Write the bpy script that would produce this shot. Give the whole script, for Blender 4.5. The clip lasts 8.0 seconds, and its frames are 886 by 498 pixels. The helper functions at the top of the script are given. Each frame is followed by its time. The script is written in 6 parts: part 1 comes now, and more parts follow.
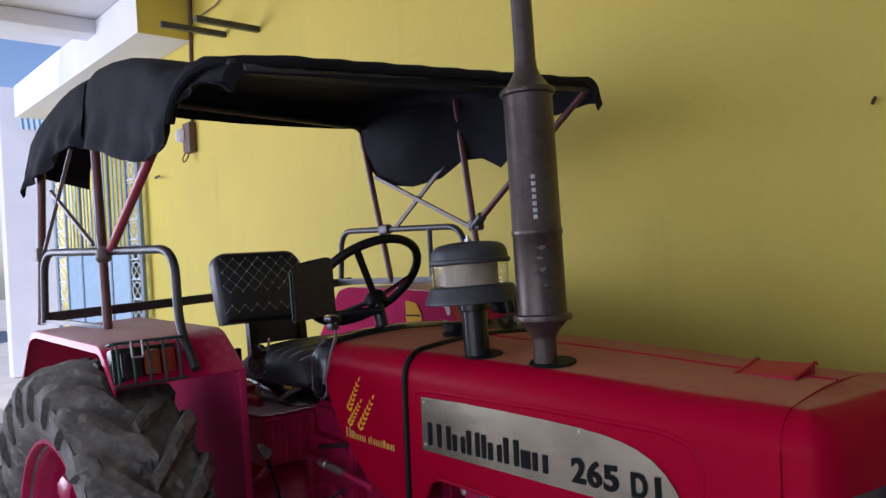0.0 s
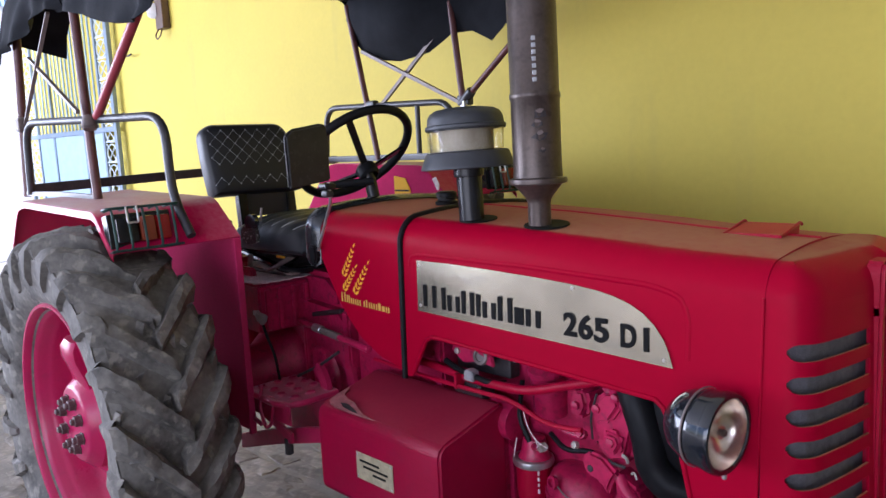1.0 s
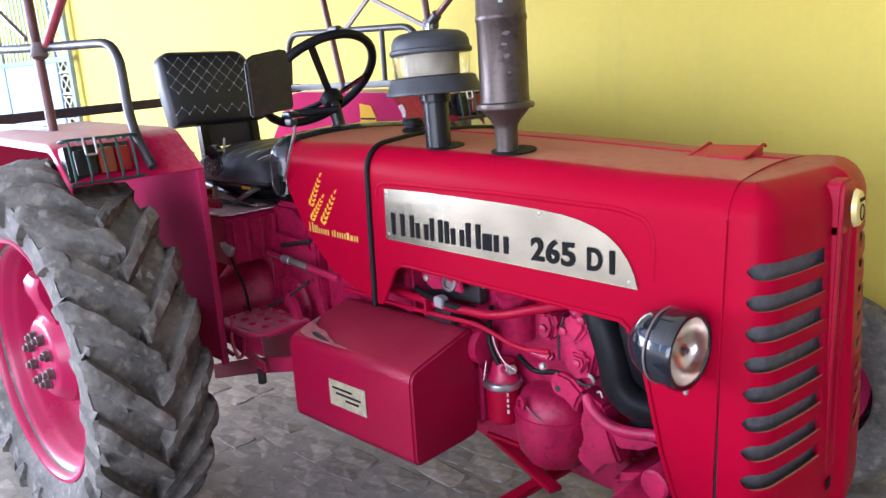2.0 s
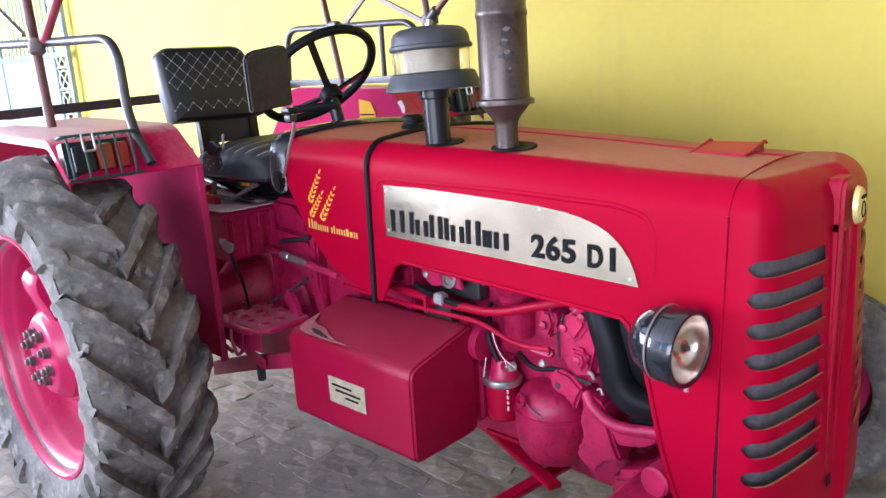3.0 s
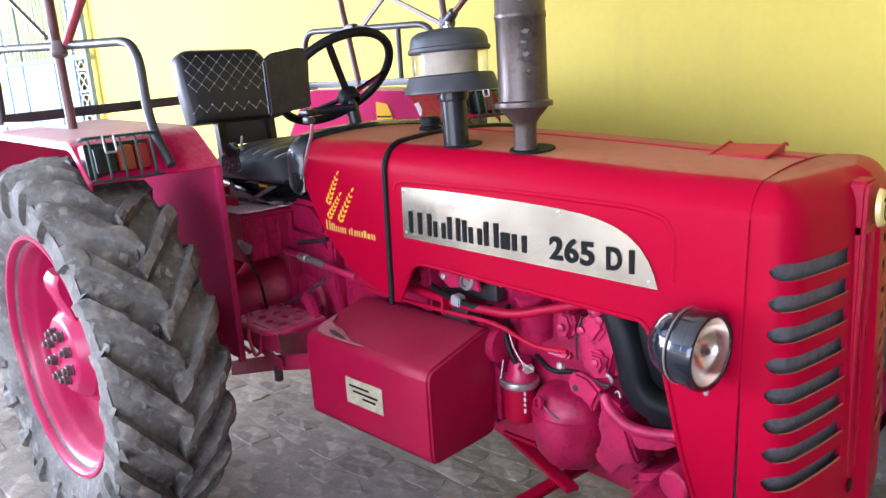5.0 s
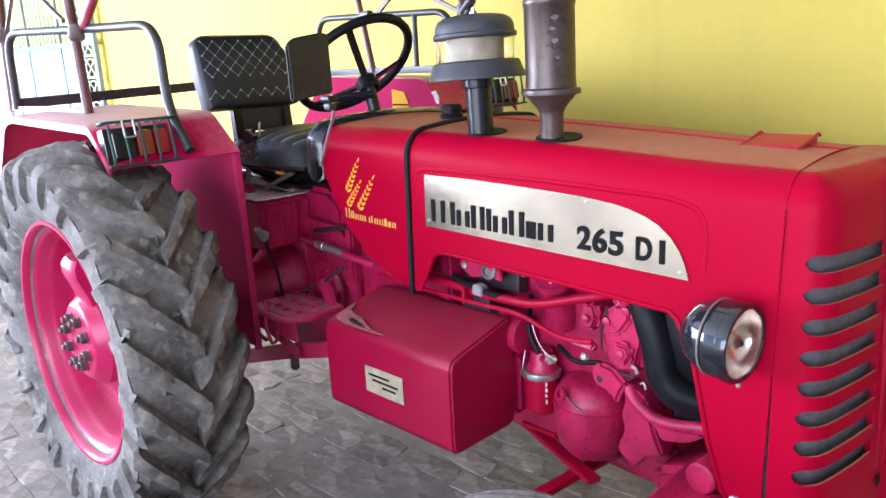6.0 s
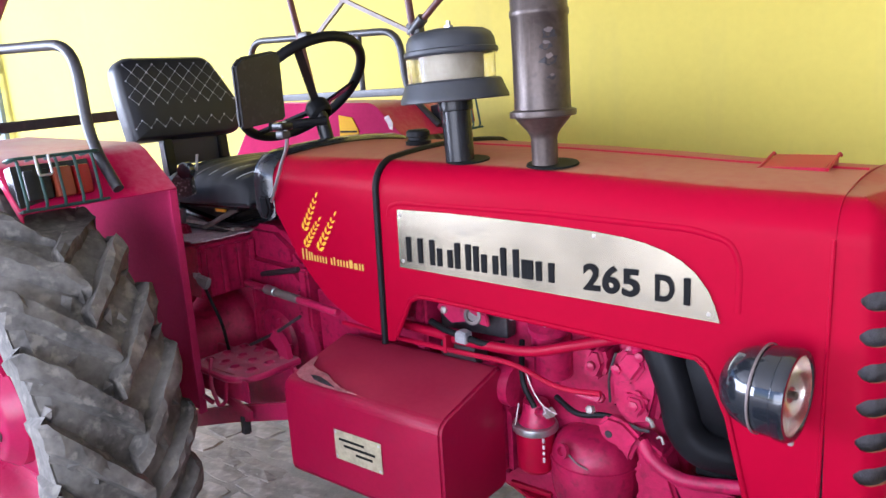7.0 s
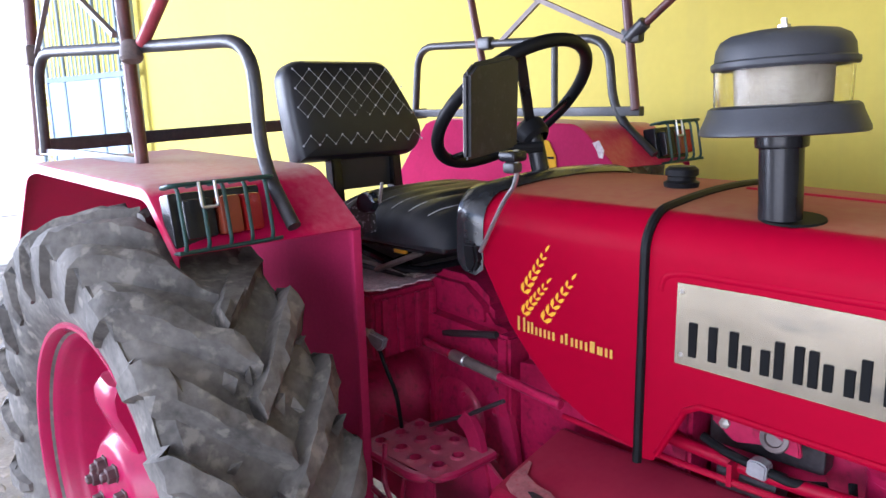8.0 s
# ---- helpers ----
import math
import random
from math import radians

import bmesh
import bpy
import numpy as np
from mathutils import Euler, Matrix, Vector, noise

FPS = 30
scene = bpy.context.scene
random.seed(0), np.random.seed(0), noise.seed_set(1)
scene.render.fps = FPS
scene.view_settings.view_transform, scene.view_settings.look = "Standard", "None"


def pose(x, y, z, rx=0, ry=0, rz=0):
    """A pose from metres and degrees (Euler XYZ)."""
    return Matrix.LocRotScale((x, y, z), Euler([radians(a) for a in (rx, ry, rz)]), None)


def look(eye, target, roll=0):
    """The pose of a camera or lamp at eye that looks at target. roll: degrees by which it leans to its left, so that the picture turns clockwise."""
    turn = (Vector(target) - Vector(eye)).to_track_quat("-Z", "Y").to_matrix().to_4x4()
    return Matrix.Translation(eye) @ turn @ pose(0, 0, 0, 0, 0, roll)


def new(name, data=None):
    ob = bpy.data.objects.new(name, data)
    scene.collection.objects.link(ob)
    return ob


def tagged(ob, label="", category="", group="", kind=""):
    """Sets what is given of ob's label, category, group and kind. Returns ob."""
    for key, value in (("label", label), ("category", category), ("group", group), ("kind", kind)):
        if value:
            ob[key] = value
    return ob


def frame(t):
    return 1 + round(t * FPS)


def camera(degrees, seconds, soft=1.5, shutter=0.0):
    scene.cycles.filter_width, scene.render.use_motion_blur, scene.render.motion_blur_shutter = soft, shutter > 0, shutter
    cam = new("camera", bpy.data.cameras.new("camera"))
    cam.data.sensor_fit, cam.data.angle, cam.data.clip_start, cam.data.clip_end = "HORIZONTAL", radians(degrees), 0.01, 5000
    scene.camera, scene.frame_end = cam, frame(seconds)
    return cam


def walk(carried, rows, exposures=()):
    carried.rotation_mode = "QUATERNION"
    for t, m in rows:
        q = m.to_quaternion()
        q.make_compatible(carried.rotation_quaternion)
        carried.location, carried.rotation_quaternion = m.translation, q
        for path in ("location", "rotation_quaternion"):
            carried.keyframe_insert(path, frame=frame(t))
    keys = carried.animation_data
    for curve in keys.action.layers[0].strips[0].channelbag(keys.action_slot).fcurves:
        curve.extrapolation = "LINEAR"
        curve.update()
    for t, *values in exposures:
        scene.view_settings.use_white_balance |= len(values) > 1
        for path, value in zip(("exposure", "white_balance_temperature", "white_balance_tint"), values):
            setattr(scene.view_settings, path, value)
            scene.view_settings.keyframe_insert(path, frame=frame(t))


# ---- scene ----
cam = camera(61.4, 8.0)
PATH = [
    (0, (2.444, -1.585, 1.484), (0.967, -0.237, 1.496), -3.3),
    (0.5, (2.442, -1.649, 1.441), (0.983, -0.281, 1.453), -1.9),
    (1, (2.428, -1.647, 1.416), (0.998, -0.276, 1.139), -2.8),
    (1.5, (2.431, -1.646, 1.407), (1.067, -0.249, 0.971), -3.4),
    (3, (2.424, -1.641, 1.41), (1.073, -0.245, 0.934), -3.4),
    (3.5, (2.422, -1.643, 1.408), (1.064, -0.25, 0.945), -3.5),
    (4, (2.421, -1.645, 1.41), (1.049, -0.262, 0.954), -3.6),
    (4.5, (2.42, -1.645, 1.411), (1.047, -0.262, 0.959), -3.6),
    (5.8, (2.395, -1.673, 1.406), (1.011, -0.32, 0.901), -3.0),
    (6, (2.366, -1.68, 1.403), (0.989, -0.315, 0.912), -2.9),
    (6.5, (2.253, -1.693, 1.399), (0.947, -0.239, 0.975), -3.5),
    (7, (2.102, -1.596, 1.394), (0.872, -0.081, 0.958), -3.6),
    (7.5, (1.87, -1.446, 1.43), (0.483, -0.07, 1.005), -3.6),
    (8, (1.534, -1.422, 1.417), (0.106, -0.078, 1.026), -1.6),
]
walk(cam, [(t, look(eye, target, roll)) for t, eye, target, roll in PATH],
     [(0, -0.32, 5550, 24), (0.4, -0.33, 5550, 24), (0.8, 0.14, 5550, 24), (1.2, 0.79, 5400, 20), (1.6, 1.15, 5400, 20), (2.6, 1.40, 5400, 20), (4.5, 1.48, 5400, 20), (6, 1.49, 5400, 20), (7, 1.44, 5400, 20), (7.5, 1.40, 5400, 20), (8, 1.17, 5400, 20)])

# ---- light and exposure ----
world = bpy.data.worlds.new("world")
scene.world = world
world.use_nodes = True
wn = world.node_tree.nodes
sky = wn.new("ShaderNodeTexSky")
sky.sky_type, sky.sun_disc = "NISHITA", False
sky.sun_elevation, sky.sun_rotation = radians(45), radians(151)
world.node_tree.links.new(sky.outputs[0], wn["Background"].inputs[0])
wn["Background"].inputs[1].default_value = 0.15
sun = new("sun", bpy.data.lights.new("sun", "SUN"))
sun.data.energy, sun.data.angle, sun.data.color = 5.0, radians(0.6), (1.0, 0.95, 0.86)
sun.matrix_world = look((4.5, -8.2, 9.5), (0, 0, 0))


def area(name, eye, target, sx, sy, watts, color=(1, 1, 1)):
    """The sky's light in an opening."""
    lamp = new(name, bpy.data.lights.new(name, "AREA"))
    lamp.data.shape, lamp.data.size, lamp.data.size_y = "RECTANGLE", sx, sy
    lamp.data.energy, lamp.data.color = watts, color
    lamp.matrix_world = look(eye, target)
    return lamp


area("gate_daylight", (-6.4, -4.8, 1.9), (0, -0.6, 0.85), 6.5, 3.0, 515, (0.97, 0.99, 1.0))
area("yard_daylight", (2.6, -6.6, 1.55), (1.3, 0, 0.9), 6.0, 2.6, 118, (1.0, 0.99, 0.97))


# ---- materials ----
def mat(name, color, rough=0.5, metal=0.0, vary=0.15, scale=6.0, bump=0.0, bump_scale=120.0, coat=0.0, dust=0.0,
        dust_color=(0.42, 0.33, 0.22), spots=0.0, spot_color=(0.05, 0.04, 0.03), ior=1.5, spec=0.5, dust_from=0.72, dust_full=0.97):
    """Colour that varies at two scales, fine relief, and dust that lies on faces that look up."""
    m = bpy.data.materials.new(name)
    m.use_nodes = True
    n, link = m.node_tree.nodes, m.node_tree.links.new
    b = n["Principled BSDF"]
    co = n.new("ShaderNodeTexCoord")
    big, fine = n.new("ShaderNodeTexNoise"), n.new("ShaderNodeTexNoise")
    big.inputs["Scale"].default_value, big.inputs["Detail"].default_value = scale, 5
    fine.inputs["Scale"].default_value, fine.inputs["Detail"].default_value = bump_scale, 4
    link(co.outputs["Object"], big.inputs["Vector"])
    link(co.outputs["Object"], fine.inputs["Vector"])
    both = n.new("ShaderNodeMix")
    both.inputs[0].default_value = 0.35
    link(big.outputs[0], both.inputs[2])
    link(fine.outputs[0], both.inputs[3])
    ramp = n.new("ShaderNodeMapRange")
    ramp.inputs[1].default_value, ramp.inputs[2].default_value = 0.3, 0.7
    ramp.inputs[3].default_value, ramp.inputs[4].default_value = 1 - vary, 1 + vary
    link(both.outputs[0], ramp.inputs[0])
    tint = n.new("ShaderNodeMix")
    tint.data_type, tint.blend_type = "RGBA", "MULTIPLY"
    tint.inputs[0].default_value = 1.0
    tint.inputs[6].default_value = (*color, 1)
    link(ramp.outputs[0], tint.inputs[7])
    last = tint.outputs[2]
    if spots:
        sp = n.new("ShaderNodeTexNoise")
        sp.inputs["Scale"].default_value, sp.inputs["Detail"].default_value = scale * 3.1, 8
        link(co.outputs["Object"], sp.inputs["Vector"])
        cut = n.new("ShaderNodeMapRange")
        cut.inputs[1].default_value, cut.inputs[2].default_value = 0.56, 0.66
        cut.inputs[4].default_value = spots
        link(sp.outputs[0], cut.inputs[0])
        mix = n.new("ShaderNodeMix")
        mix.data_type = "RGBA"
        mix.inputs[7].default_value = (*spot_color, 1)
        link(cut.outputs[0], mix.inputs[0])
        link(last, mix.inputs[6])
        last = mix.outputs[2]
    rough_out = None
    if dust:
        geo, sep = n.new("ShaderNodeNewGeometry"), n.new("ShaderNodeSeparateXYZ")
        link(geo.outputs["Normal"], sep.inputs[0])
        up = n.new("ShaderNodeMapRange")
        up.inputs[1].default_value, up.inputs[2].default_value = dust_from, dust_full
        ragged = n.new("ShaderNodeMath")
        ragged.operation = "MULTIPLY_ADD"
        ragged.inputs[1].default_value, ragged.inputs[2].default_value = (1 - dust_from) * 1.1, -(1 - dust_from) * 0.55
        link(both.outputs[0], ragged.inputs[0])
        rough_edge = n.new("ShaderNodeMath")
        link(sep.outputs[2], rough_edge.inputs[0])
        link(ragged.outputs[0], rough_edge.inputs[1])
        link(rough_edge.outputs[0], up.inputs[0])
        patch = n.new("ShaderNodeMapRange")
        patch.inputs[1].default_value, patch.inputs[2].default_value = 0.25, 0.6
        patch.inputs[3].default_value, patch.inputs[4].default_value = dust * 0.4, dust
        link(both.outputs[0], patch.inputs[0])
        mul = n.new("ShaderNodeMath")
        mul.operation = "MULTIPLY"
        link(up.outputs[0], mul.inputs[0])
        link(patch.outputs[0], mul.inputs[1])
        mix = n.new("ShaderNodeMix")
        mix.data_type = "RGBA"
        mix.inputs[7].default_value = (*dust_color, 1)
        link(mul.outputs[0], mix.inputs[0])
        link(last, mix.inputs[6])
        last = mix.outputs[2]
        r = n.new("ShaderNodeMapRange")
        r.inputs[3].default_value, r.inputs[4].default_value = rough, 0.85
        link(mul.outputs[0], r.inputs[0])
        rough_out = r.outputs[0]
    link(last, b.inputs["Base Color"])
    b.inputs["Roughness"].default_value, b.inputs["Metallic"].default_value = rough, metal
    b.inputs["IOR"].default_value, b.inputs["Specular IOR Level"].default_value = ior, spec
    if rough_out:
        link(rough_out, b.inputs["Roughness"])
    b.inputs["Coat Weight"].default_value, b.inputs["Coat Roughness"].default_value = coat, 0.08
    if bump:
        bp = n.new("ShaderNodeBump")
        bp.inputs["Strength"].default_value, bp.inputs["Distance"].default_value = bump, 0.004
        link(both.outputs[0], bp.inputs["Height"])
        link(bp.outputs[0], b.inputs["Normal"])
    return m


RED = (0.312, 0.0010, 0.0185)
M_HOOD = mat("hood_paint", RED, 0.34, vary=0.05, scale=3, bump_scale=40, spec=0.04, dust=0.74, dust_color=(0.40, 0.218, 0.120), dust_from=0.972, dust_full=0.992)
M_RED = mat("red_paint", (0.335, 0.0012, 0.024), 0.38, vary=0.10, scale=5, bump_scale=60, ior=1.3, spots=0.08, spot_color=(0.30, 0.02, 0.05))
M_STEP = mat("worn_red_paint", (0.38, 0.014, 0.070), 0.30, vary=0.2, scale=12, bump=0.25, dust=0.45, dust_color=(0.38, 0.19, 0.22), spots=0.3, spot_color=(0.12, 0.012, 0.03), spec=0.5)
M_PINK = mat("faded_magenta_paint", (0.37, 0.011, 0.072), 0.27, vary=0.12, scale=7, bump=0.12, dust=0.2, dust_color=(0.40, 0.25, 0.25), spots=0.2, spot_color=(0.18, 0.02, 0.06), spec=0.35)
M_CAST = mat("painted_cast_iron", (0.39, 0.010, 0.062), 0.36, vary=0.35, scale=14, bump=0.7, bump_scale=90, spots=0.5, spot_color=(0.11, 0.008, 0.024), spec=0.4)
M_FENDER = mat("fender_paint", (0.46, 0.003, 0.060), 0.38, vary=0.08, scale=4, bump_scale=60, coat=0.08, spec=0.3, dust=0.8, dust_color=(0.55, 0.46, 0.43))
M_TYRE = mat("dusty_rubber", (0.112, 0.103, 0.090), 0.75, vary=0.65, scale=9, bump=0.9, bump_scale=60, spots=0.55, spot_color=(0.27, 0.245, 0.205), spec=0.3)
M_BOX = mat("tool_box_paint", (0.255, 0.0018, 0.028), 0.36, vary=0.12, scale=6, bump_scale=70, ior=1.35, dust=0.14, dust_color=(0.30, 0.12, 0.12), dust_from=0.8, spots=0.12, spot_color=(0.2, 0.02, 0.05))
M_BLACK = mat("black_paint", (0.012, 0.012, 0.014), 0.25, vary=0.3, scale=20, bump_scale=150, spec=0.3)
M_RUBBER = mat("black_rubber", (0.009, 0.009, 0.010), 0.45, vary=0.3, scale=20, spec=0.14)
M_PLASTIC = mat("grey_black_plastic", (0.036, 0.038, 0.043), 0.5, vary=0.15, scale=25, bump=0.12, bump_scale=300)
M_SEAT = mat("black_leatherette", (0.015, 0.016, 0.019), 0.42, vary=0.2, scale=30, bump=0.3, bump_scale=260)
M_STITCH = mat("grey_thread", (0.42, 0.43, 0.45), 0.8, vary=0.3, scale=60)
M_CLOTH = mat("black_canvas", (0.013, 0.014, 0.017), 0.85, spec=0.12, vary=0.3, scale=12, bump=0.4, bump_scale=220)
M_MUFFLER = mat("rusty_dark_steel", (0.078, 0.059, 0.050), 0.36, metal=0.5, vary=0.35, scale=9, bump=0.3, bump_scale=120, spots=0.45, spot_color=(0.032, 0.020, 0.018))
M_STEEL = mat("bare_steel", (0.55, 0.55, 0.55), 0.35, metal=0.9, vary=0.15, scale=18, bump=0.1)
M_PLATE = mat("brushed_aluminium", (0.45, 0.41, 0.315), 0.22, metal=0.85, vary=0.25, scale=5, bump=0.4, bump_scale=16)
M_CHROME = mat("dulled_silvering", (0.80, 0.72, 0.64), 0.24, metal=0.9, vary=0.15, scale=40)
M_SILVERGLASS = mat("mirror_silver", (0.85, 0.86, 0.87), 0.04, metal=1.0, vary=0.02)
M_INK = mat("black_lettering_and_gaps", (0.008, 0.008, 0.008), 0.6, spec=0.1)
M_YELLOW = mat("yellow_decal", (0.85, 0.42, 0.02), 0.45, vary=0.05)
M_LABEL = mat("yellow_sticker", (0.72, 0.38, 0.010), 0.6, vary=0.08, spec=0.1)
M_GOLD = mat("gold_decal", (0.62, 0.36, 0.06), 0.45, vary=0.08)
M_BRASSPLATE = mat("worn_maker_plate", (0.42, 0.36, 0.24), 0.5, metal=0.3, vary=0.3, scale=40)
M_WALL = mat("lime_yellow_wall_paint", (0.56, 0.45, 0.064), 0.7, vary=0.06, scale=1.3, bump=0.25, bump_scale=35, spots=0.05, spot_color=(0.36, 0.29, 0.05))
# Grey of the added out-of-view walls, set for their bounce and reflection.
M_UNSEENWALL = mat("unseen_wall_grey", (0.36, 0.35, 0.34), 0.85, vary=0.12, scale=2, bump=0.2)
M_NUT = mat("greasy_nut", (0.085, 0.050, 0.050), 0.6, vary=0.4, scale=50, bump=0.4)


def streaked(m, color, amount, stretch=(7.0, 7.0, 1.1)):
    """Runs of old paint, damp, rust or painted reflections; long where the stretch is small."""
    n, link = m.node_tree.nodes, m.node_tree.links.new
    b = n["Principled BSDF"]
    src = b.inputs["Base Color"].links[0].from_socket
    co, mp, tex, cut, mix = n.new("ShaderNodeTexCoord"), n.new("ShaderNodeMapping"), n.new("ShaderNodeTexNoise"), n.new("ShaderNodeMapRange"), n.new("ShaderNodeMix")
    mp.inputs["Scale"].default_value = stretch
    tex.inputs["Scale"].default_value, tex.inputs["Detail"].default_value = 1.0, 7
    cut.inputs[1].default_value, cut.inputs[2].default_value, cut.inputs[4].default_value = 0.58, 0.74, amount
    mix.data_type = "RGBA"
    mix.inputs[7].default_value = (*color, 1)
    link(co.outputs["Object"], mp.inputs["Vector"])
    link(mp.outputs[0], tex.inputs["Vector"])
    link(tex.outputs[0], cut.inputs[0])
    link(cut.outputs[0], mix.inputs[0])
    link(src, mix.inputs[6])
    link(mix.outputs[2], b.inputs["Base Color"])


streaked(M_WALL, (0.38, 0.31, 0.08), 0.22)
streaked(M_MUFFLER, (0.20, 0.165, 0.145), 0.55, (30.0, 30.0, 2.2))
# Dark bands in the plate's colour imitate reflections on brushed metal.
streaked(M_PLATE, (0.24, 0.235, 0.21), 0.8, (4.0, 1.0, 24.0))
M_DADO = mat("dark_green_dado_paint", (0.018, 0.030, 0.022), 0.6, vary=0.3, scale=6, bump=0.2, bump_scale=60)
M_WHITE = mat("white_limewash", (0.72, 0.72, 0.74), 0.8, vary=0.05, scale=2)
M_SMEAR = mat("rubbed_red_paint", (0.30, 0.10, 0.105), 0.6, vary=0.4, scale=40, bump=0.1, spots=0.5, spot_color=(0.29, 0.02, 0.045))
M_BLUE = mat("pale_blue_gate_paint", (0.30, 0.42, 0.52), 0.5, vary=0.12, scale=9)
M_BLUEGREY = mat("blue_grey_gate_frame", (0.16, 0.21, 0.27), 0.5, vary=0.15, scale=9)
M_BRICK = mat("worn_brick_paving", (0.232, 0.207, 0.184), 0.95, vary=0.5, scale=9, bump=1.0, bump_scale=30, spots=0.4, spot_color=(0.37, 0.34, 0.305), spec=0.15)
M_MORTAR = mat("sandy_joint", (0.205, 0.186, 0.165), 0.95, vary=0.3, scale=10, bump=0.6)


def one_by_one(m, spread):
    """Every brick gets a tone of its own."""
    n, link = m.node_tree.nodes, m.node_tree.links.new
    b = n["Principled BSDF"]
    src = b.inputs["Base Color"].links[0].from_socket
    info, geo = n.new("ShaderNodeObjectInfo"), n.new("ShaderNodeNewGeometry")
    add, frac, span, mix = n.new("ShaderNodeMath"), n.new("ShaderNodeMath"), n.new("ShaderNodeMapRange"), n.new("ShaderNodeMix")
    frac.operation = "FRACT"
    span.inputs[3].default_value, span.inputs[4].default_value = 1 - spread, 1 + spread
    mix.data_type, mix.blend_type = "RGBA", "MULTIPLY"
    mix.inputs[0].default_value = 1.0
    link(info.outputs["Random"], add.inputs[0])
    link(geo.outputs["Random Per Island"], add.inputs[1])
    link(add.outputs[0], frac.inputs[0])
    link(frac.outputs[0], span.inputs[0])
    link(src, mix.inputs[6])
    link(span.outputs[0], mix.inputs[7])
    link(mix.outputs[2], b.inputs["Base Color"])


one_by_one(M_BRICK, 0.22)
M_YARD = mat("pale_sandy_concrete", (0.50, 0.47, 0.43), 0.9, vary=0.15, scale=1.5, bump=0.4, bump_scale=30)
M_AMBER = mat("orange_lens", (0.26, 0.050, 0.022), 0.2, vary=0.1)
M_REDLENS = mat("red_lens", (0.30, 0.01, 0.01), 0.2, vary=0.1)
M_GREEN = mat("dark_green_wire", (0.012, 0.05, 0.04), 0.45, vary=0.3)
M_MESH = mat("dusty_wire_mesh", (0.11, 0.105, 0.115), 0.7, metal=0.2, vary=0.3, scale=60, bump=0.9, bump_scale=320)
M_BADGE = mat("worn_gold_badge", (0.75, 0.62, 0.25), 0.35, metal=0.4, vary=0.1, scale=30)
M_SCRAPED = mat("scraped_bare_metal", (0.42, 0.38, 0.33), 0.5, metal=0.5, vary=0.4, scale=50)
# Chipped paint, raised in tone to carry gate light on the seat cover.
M_CHIPPED = mat("chipped_and_lit_pale_paint", (0.72, 0.60, 0.61), 0.6, vary=0.3, scale=30, spots=0.35, spot_color=(0.30, 0.02, 0.05))
M_BROWN = mat("rust_red_tube", (0.11, 0.035, 0.032), 0.45, vary=0.3, scale=25, coat=0.1)
# Grease on small parts, and the shade painted under the hood.
M_GREASE_SHADE = mat("dark_grease_and_shade", (0.030, 0.024, 0.026), 0.5, vary=0.4, scale=60, bump=0.3)
M_FENDSIDE = mat("inner_fender_paint", (0.44, 0.026, 0.100), 0.85, vary=0.14, scale=5, spec=0.04, spots=0.15, spot_color=(0.2, 0.02, 0.06))
M_BLACKRAIL = mat("worn_black_and_shaded_tube", (0.030, 0.029, 0.031), 0.42, vary=0.5, scale=22, bump_scale=140, coat=0.1, spots=0.2, spot_color=(0.10, 0.07, 0.06))
M_SLEEVE = mat("dusty_sleeve", (0.40, 0.36, 0.28), 0.8, vary=0.25, scale=25)
M_LAMPBLACK = mat("glossy_black_enamel", (0.012, 0.014, 0.018), 0.12, vary=0.2, scale=30, coat=0.5)
M_DASH = mat("glossy_black_trim", (0.020, 0.021, 0.023), 0.25, vary=0.3, scale=30, coat=0.3)
M_DASH2 = mat("dusty_black_plastic", (0.020, 0.020, 0.022), 0.5, vary=0.3, scale=20, bump=0.1, bump_scale=250, spots=0.35, spot_color=(0.07, 0.07, 0.075))
M_WORN = mat("scuffed_black_trim", (0.030, 0.030, 0.032), 0.5, vary=0.3, scale=30, spots=0.9, spot_color=(0.45, 0.45, 0.46))
M_STRUT = mat("faded_red_tube", (0.30, 0.035, 0.05), 0.45, vary=0.25, scale=20, coat=0.1)
M_SILVERBROWN = mat("grey_brown_steel", (0.16, 0.125, 0.115), 0.5, metal=0.2, vary=0.3, scale=18)
M_BROWNPIPE = mat("brown_paint", (0.10, 0.055, 0.035), 0.55, vary=0.2, scale=20)
M_GATEWHITE = mat("pale_gate_ornament", (0.55, 0.62, 0.68), 0.5, vary=0.1, scale=12)
M_GREYGLASS = mat("grey_window", (0.12, 0.13, 0.14), 0.2, vary=0.1)
M_SILVER = mat("worn_silver_paint", (0.35, 0.35, 0.36), 0.45, metal=0.4, vary=0.25, scale=15)


def glass(name, color=(1, 1, 1), rough=0.03):
    m = bpy.data.materials.new(name)
    m.use_nodes = True
    b = m.node_tree.nodes["Principled BSDF"]
    b.inputs["Base Color"].default_value = (*color, 1)
    b.inputs["Transmission Weight"].default_value, b.inputs["Roughness"].default_value = 1.0, rough
    b.inputs["IOR"].default_value = 1.45
    return m


M_LENS = glass("lamp_glass", (0.99, 0.97, 0.95), 0.05)
M_BOWL = glass("clear_plastic", (0.96, 0.95, 0.92), 0.12)
M_BOWL.node_tree.nodes["Principled BSDF"].inputs["IOR"].default_value = 1.18


